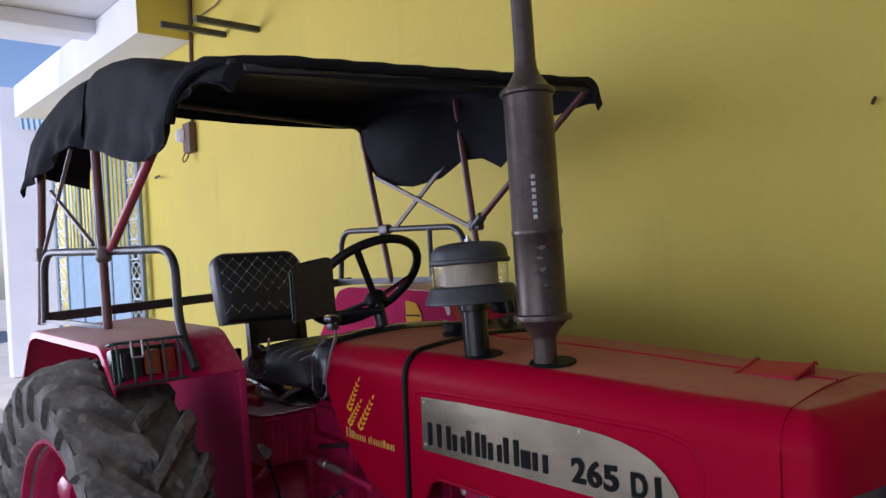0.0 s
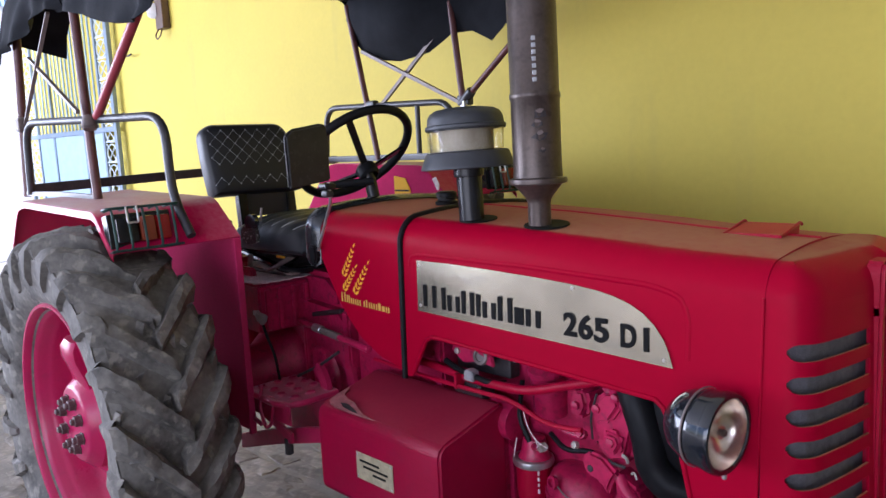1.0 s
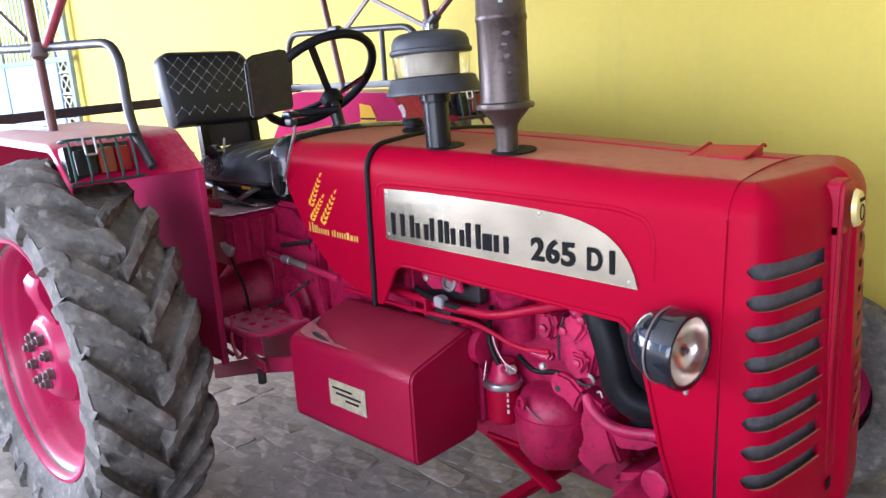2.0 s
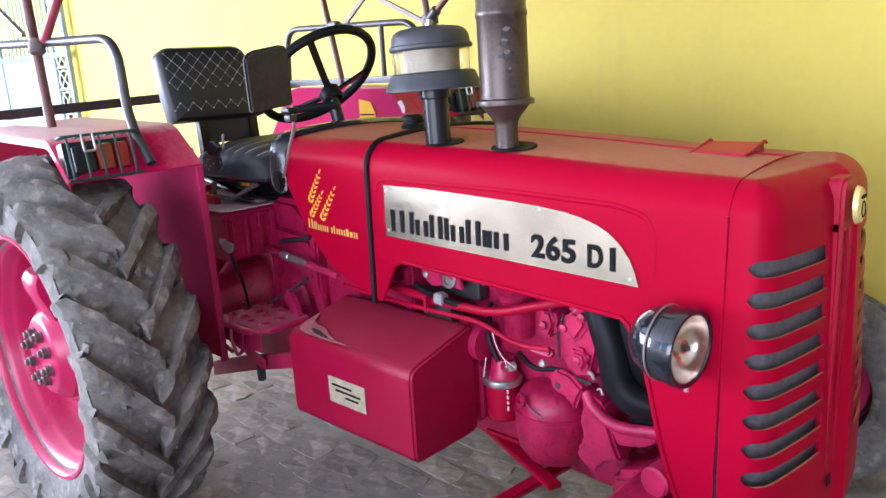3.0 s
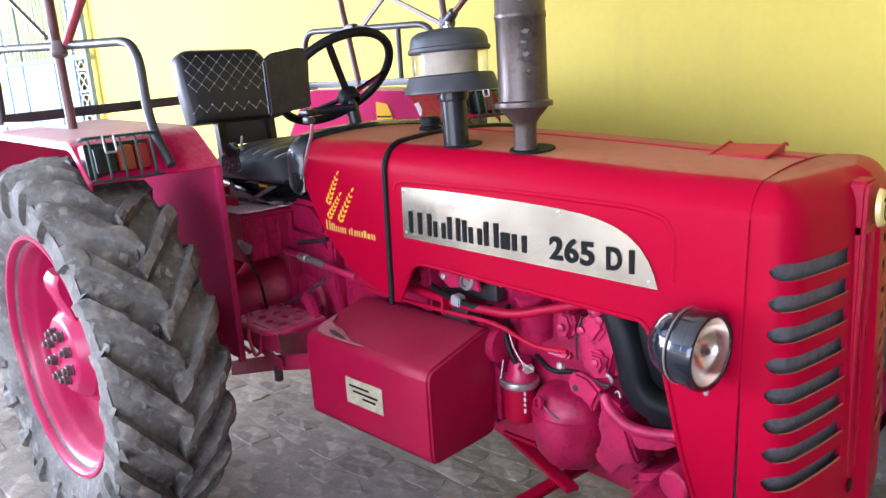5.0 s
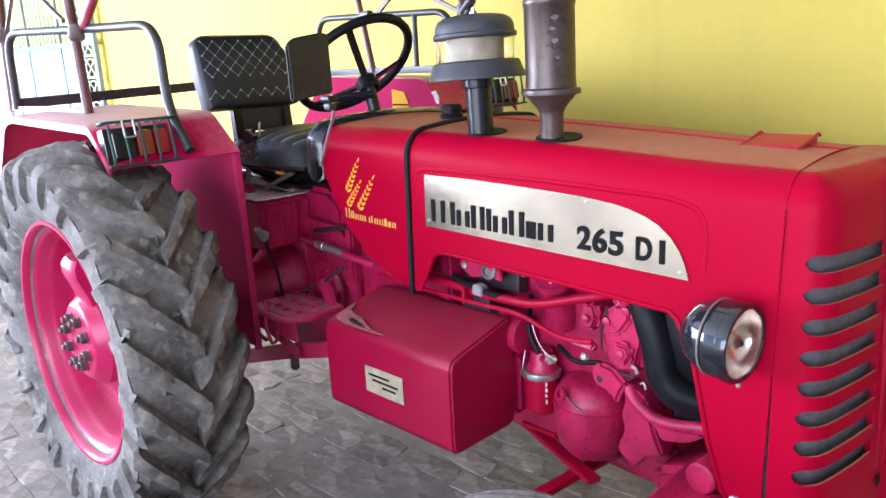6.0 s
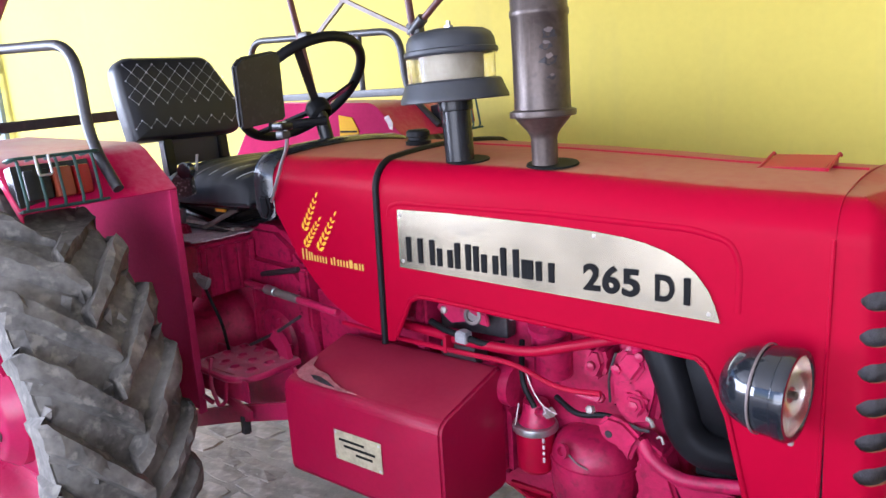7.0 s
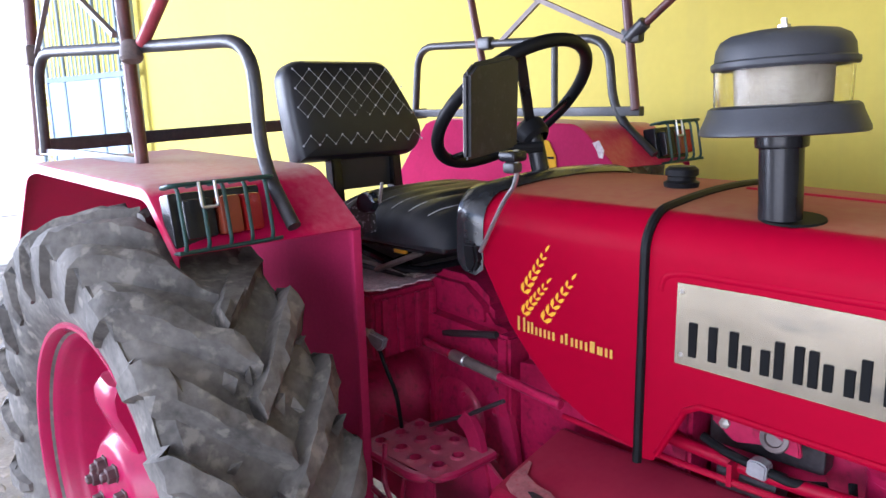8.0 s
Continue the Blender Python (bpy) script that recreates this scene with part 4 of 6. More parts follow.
part("cap", lathe([(0.030, 1.460), (0.106, 1.460), (0.1085, 1.464), (0.108, 1.471), (0.103, 1.474), (0.101, 1.492), (0.094, 1.505), (0.080, 1.513), (0.05, 1.518), (0, 1.519)], (CX, CY, 0), n=56), M_PLASTIC, PC, "grey-black plastic cap")
part("cap_nut", lathe([(0.010, 1.517), (0.010, 1.526), (0.005, 1.527), (0.005, 1.536), (0, 1.537)], (CX, CY, 0), n=8), M_STEEL, PC)
part("intake_hole", lathe([(0.052, 0), (0.050, 0.0035), (0, 0.0036)], (CX + 0.016, CY + 0.008, 1.2122), (0.038, -0.085, 1), n=36), M_INK, tractor, "dark opening round the pipe")

# ---- hood fittings ----
ridge = smoothed([(0.884, 0, 1.085), (0.890, 0, 1.112), (0.922, 0, 1.121), (1.30, 0, 1.116), (1.62, 0, 1.103), (1.688, 0, 1.084), (1.704, 0, 1.04), (1.702, 0, 0.955)], 0.03)
part("hood_ridge", tube([(p.x, skin_y(p.x, p.z) + 0.0072, p.z) for p in ridge], 0.0092, n=14), M_HOOD, tractor, "pressed ridge round the name plate")
part("hood_joint", tube([(1.850, skin_y(1.850, z) + 0.0005, z) for z in [0.56 + 0.03 * k for k in range(19)]], 0.0034, n=8), M_HOOD, tractor, "thin raised joint between hood and nose")
lip = [(x, skin_y(x, lerp(LOW, x)) + 0.001, lerp(LOW, x) + 0.003) for x in stations(LOW, 0.890, 1.87, 0.04)]
part("hood_lip", tube(lip, 0.0065, n=8), M_HOOD, tractor, "rolled lower edge")
part("hood_catch", prism([(-0.035, 1.176), (0.080, 1.176), (0.082, 1.201), (0.072, 1.203), (-0.030, 1.1885)], "x", 1.665, 1.785, 0.002), M_RED, tractor, "clean red tilted catch cover")
for x in (1.662, 1.788):
    part("catch_lip", tube([(x, -0.035, 1.186), (x, 0.0, 1.192), (x, 0.075, 1.206), (x, 0.085, 1.200)], 0.0035, 0.01, 8), M_RED, tractor)
part("hood_crease", tube([(x, 0.025, lerp(TOP, x) - 0.0035) for x in stations(TOP, 0.88, 1.85, 0.05)], 0.0075, n=10), M_RED, tractor, "clean red crease along the hood")
part("fuel_cap", lathe([(0.034, 0), (0.036, 0.010), (0.028, 0.014), (0.028, 0.022), (0.033, 0.024), (0.033, 0.036), (0.026, 0.042), (0, 0.043)], (0.768, -0.030, 1.231), n=20), M_RUBBER, tractor, "black fuel filler cap")
for x, z in ((0.927, 1.092), (0.929, 0.982), (1.425, 1.078), (1.652, 0.948)):
    part("plate_screw", lathe([(0.0048, 0), (0.004, 0.002), (0, 0.003)], (x, skin_y(x, z) - 0.003, z), (0, -1, 0), 12), M_SCRAPED, PLATE)


def on_skin(x, z, off):
    return Matrix.Translation((x, skin_y(x, z) - off, z)) @ pose(0, 0, 0, 90, 0, 2)


def lettering(text, z, size, slots, material, parent):
    """Each character is a plate of its own; slots: where it begins and how wide it is."""
    for ch, (x, wide) in zip(text, slots):
        cu = bpy.data.curves.new("character", "FONT")
        cu.body, cu.size, cu.extrude, cu.offset, cu.bevel_depth, cu.bevel_resolution = ch, size, 0.0014, 0.0014, 0.0008, 1
        tmp = bpy.data.objects.new("tmp", cu)
        me = bpy.data.meshes.new_from_object(tmp)
        bpy.data.objects.remove(tmp)
        me.materials.append(material)
        lo, hi = min(v.co.x for v in me.vertices), max(v.co.x for v in me.vertices)
        for v in me.vertices:
            v.co.x = (v.co.x - lo) * wide / (hi - lo)
        ob = new("character", me)
        ob.parent = parent
        ob.matrix_basis = on_skin(x, z - 0.03 * (x - 1.40), 0.005)


lettering("265", 0.969, 0.074, ((1.402, 0.036), (1.443, 0.036), (1.484, 0.036)), M_INK, PLATE)
lettering("DI", 0.969, 0.070, ((1.551, 0.037), (1.606, 0.012)), M_INK, PLATE)
# maker's name as plain dark bars of its size
x = 0.942
for wide, tall in ((0.084, 0.060), (0.044, 0.042), (0.044, 0.060), (0.0145, 0.058), (0.044, 0.042), (0.046, 0.062), (0.028, 0.042), (0.044, 0.042)):
    n = 3 if wide > 0.08 else 2 if wide > 0.02 else 1
    for k in range(n):
        xx = x + (wide - 0.0145) * (k / (n - 1) if n > 1 else 0)
        ob = part("name_bar", box((0, 0, 0), (0.0145, tall, 0.002), 0.0015, segments=1), M_INK, PLATE, smooth=False)
        ob.matrix_basis = on_skin(xx, 0.982 - 0.010 * (xx - 0.942) / 0.40, 0.004)
    x += wide + 0.0065


def leaf(bm, cx, cy, ang, length, wide):
    d, s = Vector((math.cos(ang), math.sin(ang), 0)), Vector((-math.sin(ang), math.cos(ang), 0))
    c = Vector((cx, cy, 0))
    ring = [c, c + d * length * 0.35 + s * wide, c + d * length * 0.75 + s * wide * 0.7, c + d * length, c + d * length * 0.6 - s * wide * 0.4]
    lo, hi = [bm.verts.new(p) for p in ring], [bm.verts.new(p + Vector((0, 0, 0.0012))) for p in ring]
    bm.faces.new(lo)
    bm.faces.new(hi[::-1])
    for k in range(5):
        bm.faces.new((lo[k], lo[(k + 1) % 5], hi[(k + 1) % 5], hi[k]))


for x, z, ang, length in ((0.580, 1.032, 58, 0.105), (0.580, 0.988, 50, 0.092), (0.632, 0.982, 54, 0.115)):
    bm = bmesh.new()
    n = 6
    a = math.radians(ang)
    for k in range(n):
        t = k / n
        cx, cy = length * t * math.cos(a), length * t * math.sin(a)
        size = 0.023 * (1 - 0.45 * t) * (length / 0.11) ** 0.5
        leaf(bm, cx, cy, a + 0.55, size, size * 0.30)
        leaf(bm, cx, cy, a - 0.55, size, -size * 0.30)
    leaf(bm, length * math.cos(a), length * math.sin(a), a, 0.018, 0.004)
    ob = tagged(part("wheat_ear", bm, M_YELLOW, tractor, smooth=False), "yellow wheat ear decal", kind="stuff")
    ob.matrix_basis = on_skin(x, z, 0.0012)
x = 0.566
for wide, tall in ((0.020, 0.030), (0.015, 0.024), (0.016, 0.017), (0.016, 0.017), (0.026, 0.017), (0.008, 0.022), (0.016, 0.017), (0.017, 0.017), (0.011, 0.022), (0.012, 0.016), (0.016, 0.017)):
    for xx in ((x, x + wide - 0.0055) if wide > 0.009 else (x,)):
        ob = part("caption_bar", box((0, 0, 0), (0.0055, tall, 0.0012), 0.0004, segments=1), M_GOLD, tractor, smooth=False)
        ob.matrix_basis = on_skin(xx, 0.951 - 0.010 * (xx - 0.566) / 0.24, 0.0012)
    x += wide + 0.0055

# head lamp
HL = new("head_lamp")
HL.parent = tractor
axis = Vector((1, -0.10, -0.02)).normalized()
at = Vector((1.70, -0.342, 0.856))
part("lamp_shell", lathe([(0, 0.0), (0.022, 0.002), (0.045, 0.013), (0.063, 0.033), (0.073, 0.058), (0.0765, 0.082), (0.0775, 0.084), (0.0775, 0.106), (0.0800, 0.108), (0.0805, 0.122), (0.0770, 0.128), (0.0700, 0.128), (0.0670, 0.124)], at, axis, 48), M_LAMPBLACK, HL, "glossy black lamp shell")
part("lamp_bowl", lathe([(0.068, 0.122), (0.059, 0.100), (0.042, 0.080), (0.018, 0.070), (0.012, 0.070), (0.012, 0.090), (0, 0.092)], at, axis, 40), M_CHROME, HL, "silvered reflector")
part("lamp_glass", lathe([(0.068, 0.125), (0.052, 0.131), (0.030, 0.135), (0, 0.136)], at, axis, 40), M_LENS, HL, "clear ribbed lamp glass")
part("bulb_cap", lathe([(0, 0.090), (0.005, 0.091), (0.007, 0.096), (0.006, 0.104), (0, 0.107)], at, axis, 12), M_SILVERBROWN, HL)
part("lamp_band", lathe([(0.0772, 0.070), (0.0790, 0.071), (0.0790, 0.074), (0.0772, 0.075)], at, axis, 48, close=True), M_SILVERBROWN, HL)
part("lamp_stay", rod(at + axis * 0.05 + Vector((0, 0.03, 0)), (1.75, -0.262, 0.856), 0.016, 12), M_BLACK, HL)
part("lamp_screw", rod(at + axis * 0.118 + Vector((0, 0, -0.078)), at + axis * 0.118 + Vector((0, 0, -0.090)), 0.005, 8), M_STEEL, HL)
part("nose_bolt", lathe([(0.016, 0), (0.016, 0.006), (0.010, 0.008), (0.010, 0.014), (0, 0.015)], (1.80, -0.292, 0.475), (0, -1, 0), 14), M_STEEL, tractor)

# ---- engine and gearbox ----
EN = new("engine")
EN.parent = tractor


def cast(name, bm, material=None, label=""):
    return part(name, bm, material or M_CAST, EN, label)


cast("cylinder_block", box((0.86, -0.115, 0.40), (1.56, 0.16, 0.98), 0.02))
cast("sump", prism([(0.80, 0.34), (1.50, 0.30), (1.60, 0.36), (1.60, 0.44), (0.80, 0.46)], "y", -0.10, 0.12, 0.015))
cast("rocker_cover", box((0.90, -0.09, 0.97), (1.52, 0.12, 1.10), 0.025))
cast("clutch_housing", prism([(0.42, 0.43), (0.86, 0.40), (0.90, 0.46), (0.90, 0.82), (0.84, 0.90), (0.60, 0.86), (0.42, 0.84)], "y", -0.165, 0.17, 0.03))
cast("gearbox", prism([(-0.22, 0.47), (0.46, 0.42), (0.46, 0.80), (0.36, 0.90), (-0.05, 0.93), (-0.22, 0.88)], "y", -0.175, 0.18, 0.035))
cast("lift_cover", prism([(-0.22, 0.88), (0.34, 0.86), (0.34, 0.93), (0.26, 0.985), (-0.20, 1.0)], "y", -0.15, 0.17, 0.02))
cast("housing_flange", prism([(0.405, 0.41), (0.445, 0.41), (0.445, 0.88), (0.405, 0.88)], "y", -0.20, 0.20, 0.008))
cast("bell_flange", prism([(0.86, 0.38), (0.90, 0.38), (0.90, 0.90), (0.86, 0.90)], "y", -0.205, 0.20, 0.008))
for z in (0.46, 0.56, 0.68, 0.80):
    cast("flange_bolt", rod((0.385, -0.185, z), (0.402, -0.185, z), 0.011, 6))
    cast("flange_bolt", rod((0.842, -0.19, z), (0.858, -0.19, z), 0.011, 6))
cast("axle_trumpet", lathe([(0.165, 0), (0.16, 0.05), (0.11, 0.12), (0.095, 0.30), (0.10, 0.40), (0.135, 0.42), (0.135, 0.46)], (0, -0.17, 0.612), (0, -1, 0), 32))
cast("axle_trumpet", lathe([(0.165, 0), (0.16, 0.05), (0.11, 0.12), (0.095, 0.30), (0.10, 0.40), (0.135, 0.42), (0.135, 0.46)], (0, 0.17, 0.612), (0, 1, 0), 32))
cast("control_box", prism([(-0.12, 0.80), (0.145, 0.79), (0.150, 0.950), (0.135, 0.962), (-0.10, 0.966), (-0.12, 0.95)], "y", -0.355, -0.125, 0.008))
for y in (-0.325, -0.275, -0.215, -0.165):
    cast("box_rib", box((0.148, y - 0.009, 0.80), (0.160, y + 0.009, 0.945), 0.004))
# Light from the gate side is put into this cover's pale colour.
cast("worn_lit_cover", prism([(-0.10, -0.350), (0.06, -0.358), (0.10, -0.350), (0.125, -0.358), (0.140, -0.335), (0.155, -0.325), (0.146, -0.300), (0.160, -0.275), (0.148, -0.255), (0.158, -0.230), (0.144, -0.205),
                          (0.156, -0.175), (0.142, -0.135), (0.10, -0.128), (0.02, -0.160), (-0.05, -0.140), (-0.10, -0.170)], "z", 0.9665, 0.9705), M_CHIPPED, "cover with worn paint, paled as if lit from the gate")
cast("linkage_arm", prism([(0.16, 0.80), (0.19, 0.79), (0.24, 0.93), (0.22, 0.97), (0.20, 0.95)], "y", -0.135, -0.12, 0.004))
cast("brake_rod", rod((0.17, -0.212, 0.814), (0.66, -0.285, 0.806), 0.011, 12), M_CAST)
cast("rod_collar", rod((0.290, -0.230, 0.812), (0.345, -0.238, 0.811), 0.0145, 12), M_STEEL, "bare steel adjuster")
cast("rod_shank", rod((0.345, -0.238, 0.811), (0.47, -0.2567, 0.809), 0.0125, 12), M_SILVERBROWN)
cast("brake_rod", rod((0.20, -0.17, 0.835), (0.40, -0.19, 0.875), 0.009, 10), M_GREASE_SHADE)
cast("hose", tube([(0.165, -0.362, 0.85), (0.195, -0.365, 0.80), (0.225, -0.355, 0.73), (0.228, -0.345, 0.63)], 0.0052, 0.04, 8), M_RUBBER, "thin black hose")
cast("hose_clip", prism([(0.130, 0.880), (0.215, 0.870), (0.205, 0.845), (0.185, 0.832), (0.160, 0.845)], "y", -0.378, -0.362, 0.004), M_SILVER, "bare metal hose clip")
cast("clip_bolt", rod((0.150, -0.38, 0.872), (0.150, -0.36, 0.872), 0.008, 6), M_STEEL)
cast("gearbox_rib", prism([(0.19, 0.46), (0.215, 0.46), (0.205, 0.80), (0.185, 0.80)], "y", -0.215, -0.17, 0.005))

cast("side_cover", lathe([(0.0, 0.02), (0.085, 0.018), (0.10, 0.008), (0.105, 0.0)], (0.24, -0.175, 0.62), (0, -1, 0), 28))
for k in range(6):
    a = 2 * math.pi * k / 6
    cast("cover_bolt", lathe([(0.009, 0), (0.009, 0.008), (0, 0.009)], (0.24 + 0.088 * math.cos(a), -0.188, 0.62 + 0.088 * math.sin(a)), (0, -1, 0), 6))

cast("rear_cover", prism([(-0.36, 0.50), (-0.25, 0.48), (-0.24, 1.00), (-0.30, 1.03), (-0.36, 1.00)], "y", -0.30, 0.42, 0.02))
cast("lift_arm", prism([(-0.05, 0.90), (0.00, 0.94), (-0.02, 1.00), (-0.40, 1.01), (-0.42, 0.96)], "y", -0.285, -0.262, 0.006))
# near side of the engine


cast("delivery_valve", lathe([(0.016, 0), (0.016, 0.03), (0.011, 0.034), (0.011, 0.055), (0, 0.056)], (1.475, -0.19, 0.80), (0.1, -0.3, 1), 8))
for k in range(3):
    cast("injector_pipe", tube([(1.40 + 0.03 * k, -0.19, 0.845), (1.39 + 0.02 * k, -0.20, 0.885), (1.30 - 0.08 * k, -0.18, 0.90 + 0.008 * k), (1.22 - 0.09 * k, -0.14, 0.94)], 0.0035, 0.03, 8), M_CAST)
cast("starter_motor", lathe([(0.0, 0), (0.045, 0.004), (0.054, 0.02), (0.054, 0.15), (0.060, 0.155), (0.060, 0.17), (0.050, 0.18), (0.050, 0.23), (0, 0.235)], (0.93, -0.185, 0.665), (1, 0, 0), 28))
cast("solenoid", lathe([(0, 0), (0.028, 0.003), (0.030, 0.01), (0.030, 0.11), (0, 0.115)], (0.96, -0.20, 0.742), (1, 0, 0), 20), M_GREASE_SHADE, "dark solenoid")
cast("feed_pipe", tube([(0.62, -0.225, 0.80), (0.86, -0.225, 0.785), (1.05, -0.225, 0.771), (1.23, -0.222, 0.775), (1.34, -0.215, 0.812), (1.47, -0.19, 0.848)], 0.0125, 0.06, 12), M_RED)
cast("feed_pipe", tube([(0.64, -0.25, 0.765), (0.86, -0.25, 0.755), (1.03, -0.25, 0.752), (1.20, -0.25, 0.754), (1.31, -0.245, 0.712), (1.41, -0.24, 0.722)], 0.0065, 0.05, 10), M_RED)
cast("pipe_clip", box((0.996, -0.258, 0.745), (1.006, -0.21, 0.788), 0.002), M_RED)
cast("pale_spout", rod((1.232, -0.172, 0.795), (1.240, -0.168, 0.838), 0.0085, 10), M_CHIPPED, "short pale plastic spout")
cast("spray_pipe", tube([(1.13, -0.15, 0.82), (1.13, -0.17, 0.90), (1.15, -0.14, 0.95)], 0.006, 0.03, 8), M_SILVER)
cast("wire", tube([(1.170, -0.215, 0.580), (1.180, -0.222, 0.605), (1.186, -0.220, 0.640)], 0.0016, 0.02, 6), M_CHIPPED, "thin pale wire")
cast("wire", tube([(1.205, -0.215, 0.725), (1.235, -0.235, 0.690), (1.262, -0.235, 0.655), (1.292, -0.225, 0.640)], 0.0016, 0.03, 6), M_CHIPPED, "thin pale wire")
cast("cable", tube([(1.17, -0.17, 0.78), (1.20, -0.225, 0.70), (1.23, -0.22, 0.64)], 0.007, 0.03, 8), M_RUBBER)
cast("cable", tube([(1.26, -0.17, 0.655), (1.33, -0.20, 0.635), (1.40, -0.20, 0.655), (1.44, -0.20, 0.65)], 0.007, 0.04, 8), M_RUBBER)
cast("filter_bowl", lathe([(0, 0.448), (0.038, 0.450), (0.046, 0.460), (0.048, 0.555), (0.050, 0.558)], (1.195, -0.165, 0), n=32), M_RED, "red fuel filter canister")
cast("filter_band", lathe([(0.049, 0.552), (0.055, 0.556), (0.0565, 0.564), (0.055, 0.572), (0.049, 0.576), (0.042, 0.577)], (1.195, -0.165, 0), n=32), M_STEEL, "bare metal band")
cast("filter_head", lathe([(0.046, 0.576), (0.038, 0.588), (0.034, 0.612), (0.030, 0.628), (0.012, 0.632), (0, 0.633)], (1.200, -0.165, 0), n=20))
cast("filter_spout", rod((1.215, -0.185, 0.612), (1.262, -0.205, 0.628), 0.011, 8))
cast("spout_nut", rod((1.250, -0.200, 0.622), (1.268, -0.208, 0.632), 0.0135, 6), M_SCRAPED)
for z, h in ((0.545, 0.012), (0.528, 0.010), (0.512, 0.008), (0.495, 0.012)):
    cast("mark", box((1.2325, -0.1965, z - h / 2), (1.2385, -0.1925, z + h / 2), 0.001), M_CHIPPED)
bulb = [(0.0, 0.338), (0.045, 0.343), (0.078, 0.362), (0.100, 0.395), (0.108, 0.435), (0.110, 0.480), (0.106, 0.520), (0.094, 0.548), (0.074, 0.566), (0.045, 0.575), (0, 0.577)]
cast("side_casting", prism([(1.02, 0.44), (1.14, 0.42), (1.14, 0.60), (1.10, 0.64), (1.02, 0.62)], "y", -0.20, -0.10, 0.015))
cast("oil_bowl", lathe(bulb, (1.335, -0.115, 0), n=40), M_CAST, "round magenta filter bowl")
cast("bowl_strap", lathe([(0.1080, 0.492), (0.1115, 0.494), (0.1115, 0.505), (0.108, 0.507)], (1.335, -0.115, 0), n=40), M_CAST)
cast("bowl_nut", lathe([(0.018, 0), (0.018, 0.010), (0.011, 0.011), (0.010, 0.002), (0, 0.002)], (1.303, -0.216, 0.548), (-0.3, -1, 0.2), 14), M_CAST)
cast("injection_pump", prism([(1.408, 0.690), (1.402, 0.750), (1.424, 0.812), (1.445, 0.822), (1.460, 0.838), (1.498, 0.836), (1.535, 0.808), (1.530, 0.724), (1.512, 0.648), (1.449, 0.631), (1.420, 0.660)], "y", -0.200, -0.09, 0.018, segments=3))
cast("pump_shoulder", prism([(1.428, 0.735), (1.470, 0.745), (1.500, 0.790), (1.490, 0.826), (1.455, 0.822), (1.432, 0.790)], "y", -0.216, -0.19, 0.010, segments=3))
cast("pump_waist", prism([(1.448, 0.672), (1.490, 0.668), (1.508, 0.700), (1.498, 0.728), (1.462, 0.732), (1.444, 0.706)], "y", -0.222, -0.19, 0.012, segments=3))
cast("pump_plug", lathe([(0.012, 0), (0.011, 0.006), (0.006, 0.007), (0, 0.007)], (1.476, -0.221, 0.702), (0.1, -1, 0.1), 6))
cast("pump_seam", tube([(1.414, -0.203, 0.690), (1.411, -0.204, 0.750), (1.430, -0.204, 0.808)], 0.003, 0.02, 6), M_GREASE_SHADE, "dark joint")
cast("pump_scratch", tube([(1.452, -0.202, 0.650), (1.475, -0.203, 0.642), (1.503, -0.200, 0.641)], 0.004, 0.01, 6), M_GREASE_SHADE)
cast("worn_edge", tube([(1.497, -0.204, 0.672), (1.508, -0.203, 0.668), (1.512, -0.202, 0.655)], 0.0045, 0.01, 6), M_SCRAPED, "paint worn to bare metal")
cast("worn_edge", tube([(1.520, -0.200, 0.630), (1.530, -0.203, 0.638), (1.536, -0.204, 0.622)], 0.003, 0.008, 6), M_SCRAPED)
cast("union_nut", lathe([(0.012, 0), (0.012, 0.016), (0.008, 0.018), (0.008, 0.028), (0, 0.029)], (1.398, -0.215, 0.700), (0.1, -1, 0.5), 6))
cast("union_nut", lathe([(0.010, 0), (0.010, 0.012), (0.006, 0.014), (0, 0.016)], (1.376, -0.215, 0.668), (-0.2, -1, 0.3), 6), M_SCRAPED)
cast("banjo_bolt", rod((1.345, -0.225, 0.702), (1.400, -0.228, 0.700), 0.008, 8))
cast("pump_head", prism([(1.347, 0.780), (1.368, 0.812), (1.398, 0.815), (1.411, 0.771), (1.395, 0.735), (1.350, 0.727)], "y", -0.212, -0.12, 0.014, segments=3))

cast("pump_cap", rod((1.505, -0.175, 0.828), (1.510, -0.180, 0.848), 0.020, 8), M_CAST)
for x, z in ((1.512, 0.800), (1.436, 0.775), (1.488, 0.812), (1.375, 0.770)):
    cast("pump_bolt", lathe([(0.011, 0), (0.011, 0.010), (0.006, 0.011), (0, 0.016)], (x, -0.212, z), (0, -1, 0), 8), M_CAST)


cast("lift_pump", lathe([(0, 0.0), (0.046, 0.002), (0.050, 0.01), (0.048, 0.12), (0.052, 0.125), (0.052, 0.14), (0.03, 0.15), (0, 0.15)], (1.225, -0.11, 0.69), (0.05, -0.25, 1), 24))
cast("manifold", tube([(0.98, -0.13, 0.86), (1.10, -0.165, 0.865), (1.30, -0.165, 0.87), (1.42, -0.12, 0.90)], 0.038, 0.05, 14))
for x in (1.02, 1.10, 1.18):
    cast("manifold_stud", lathe([(0.009, 0), (0.009, 0.012), (0.005, 0.014), (0.005, 0.024), (0, 0.025)], (x, -0.200, 0.865), (0, -1, 0.1), 6), M_SCRAPED)
cast("starter_lead", tube([(0.935, -0.225, 0.808), (0.985, -0.235, 0.796), (1.045, -0.236, 0.788), (1.105, -0.232, 0.777), (1.140, -0.20, 0.775)], 0.0085, 0.03, 10), M_RUBBER, "black hose")
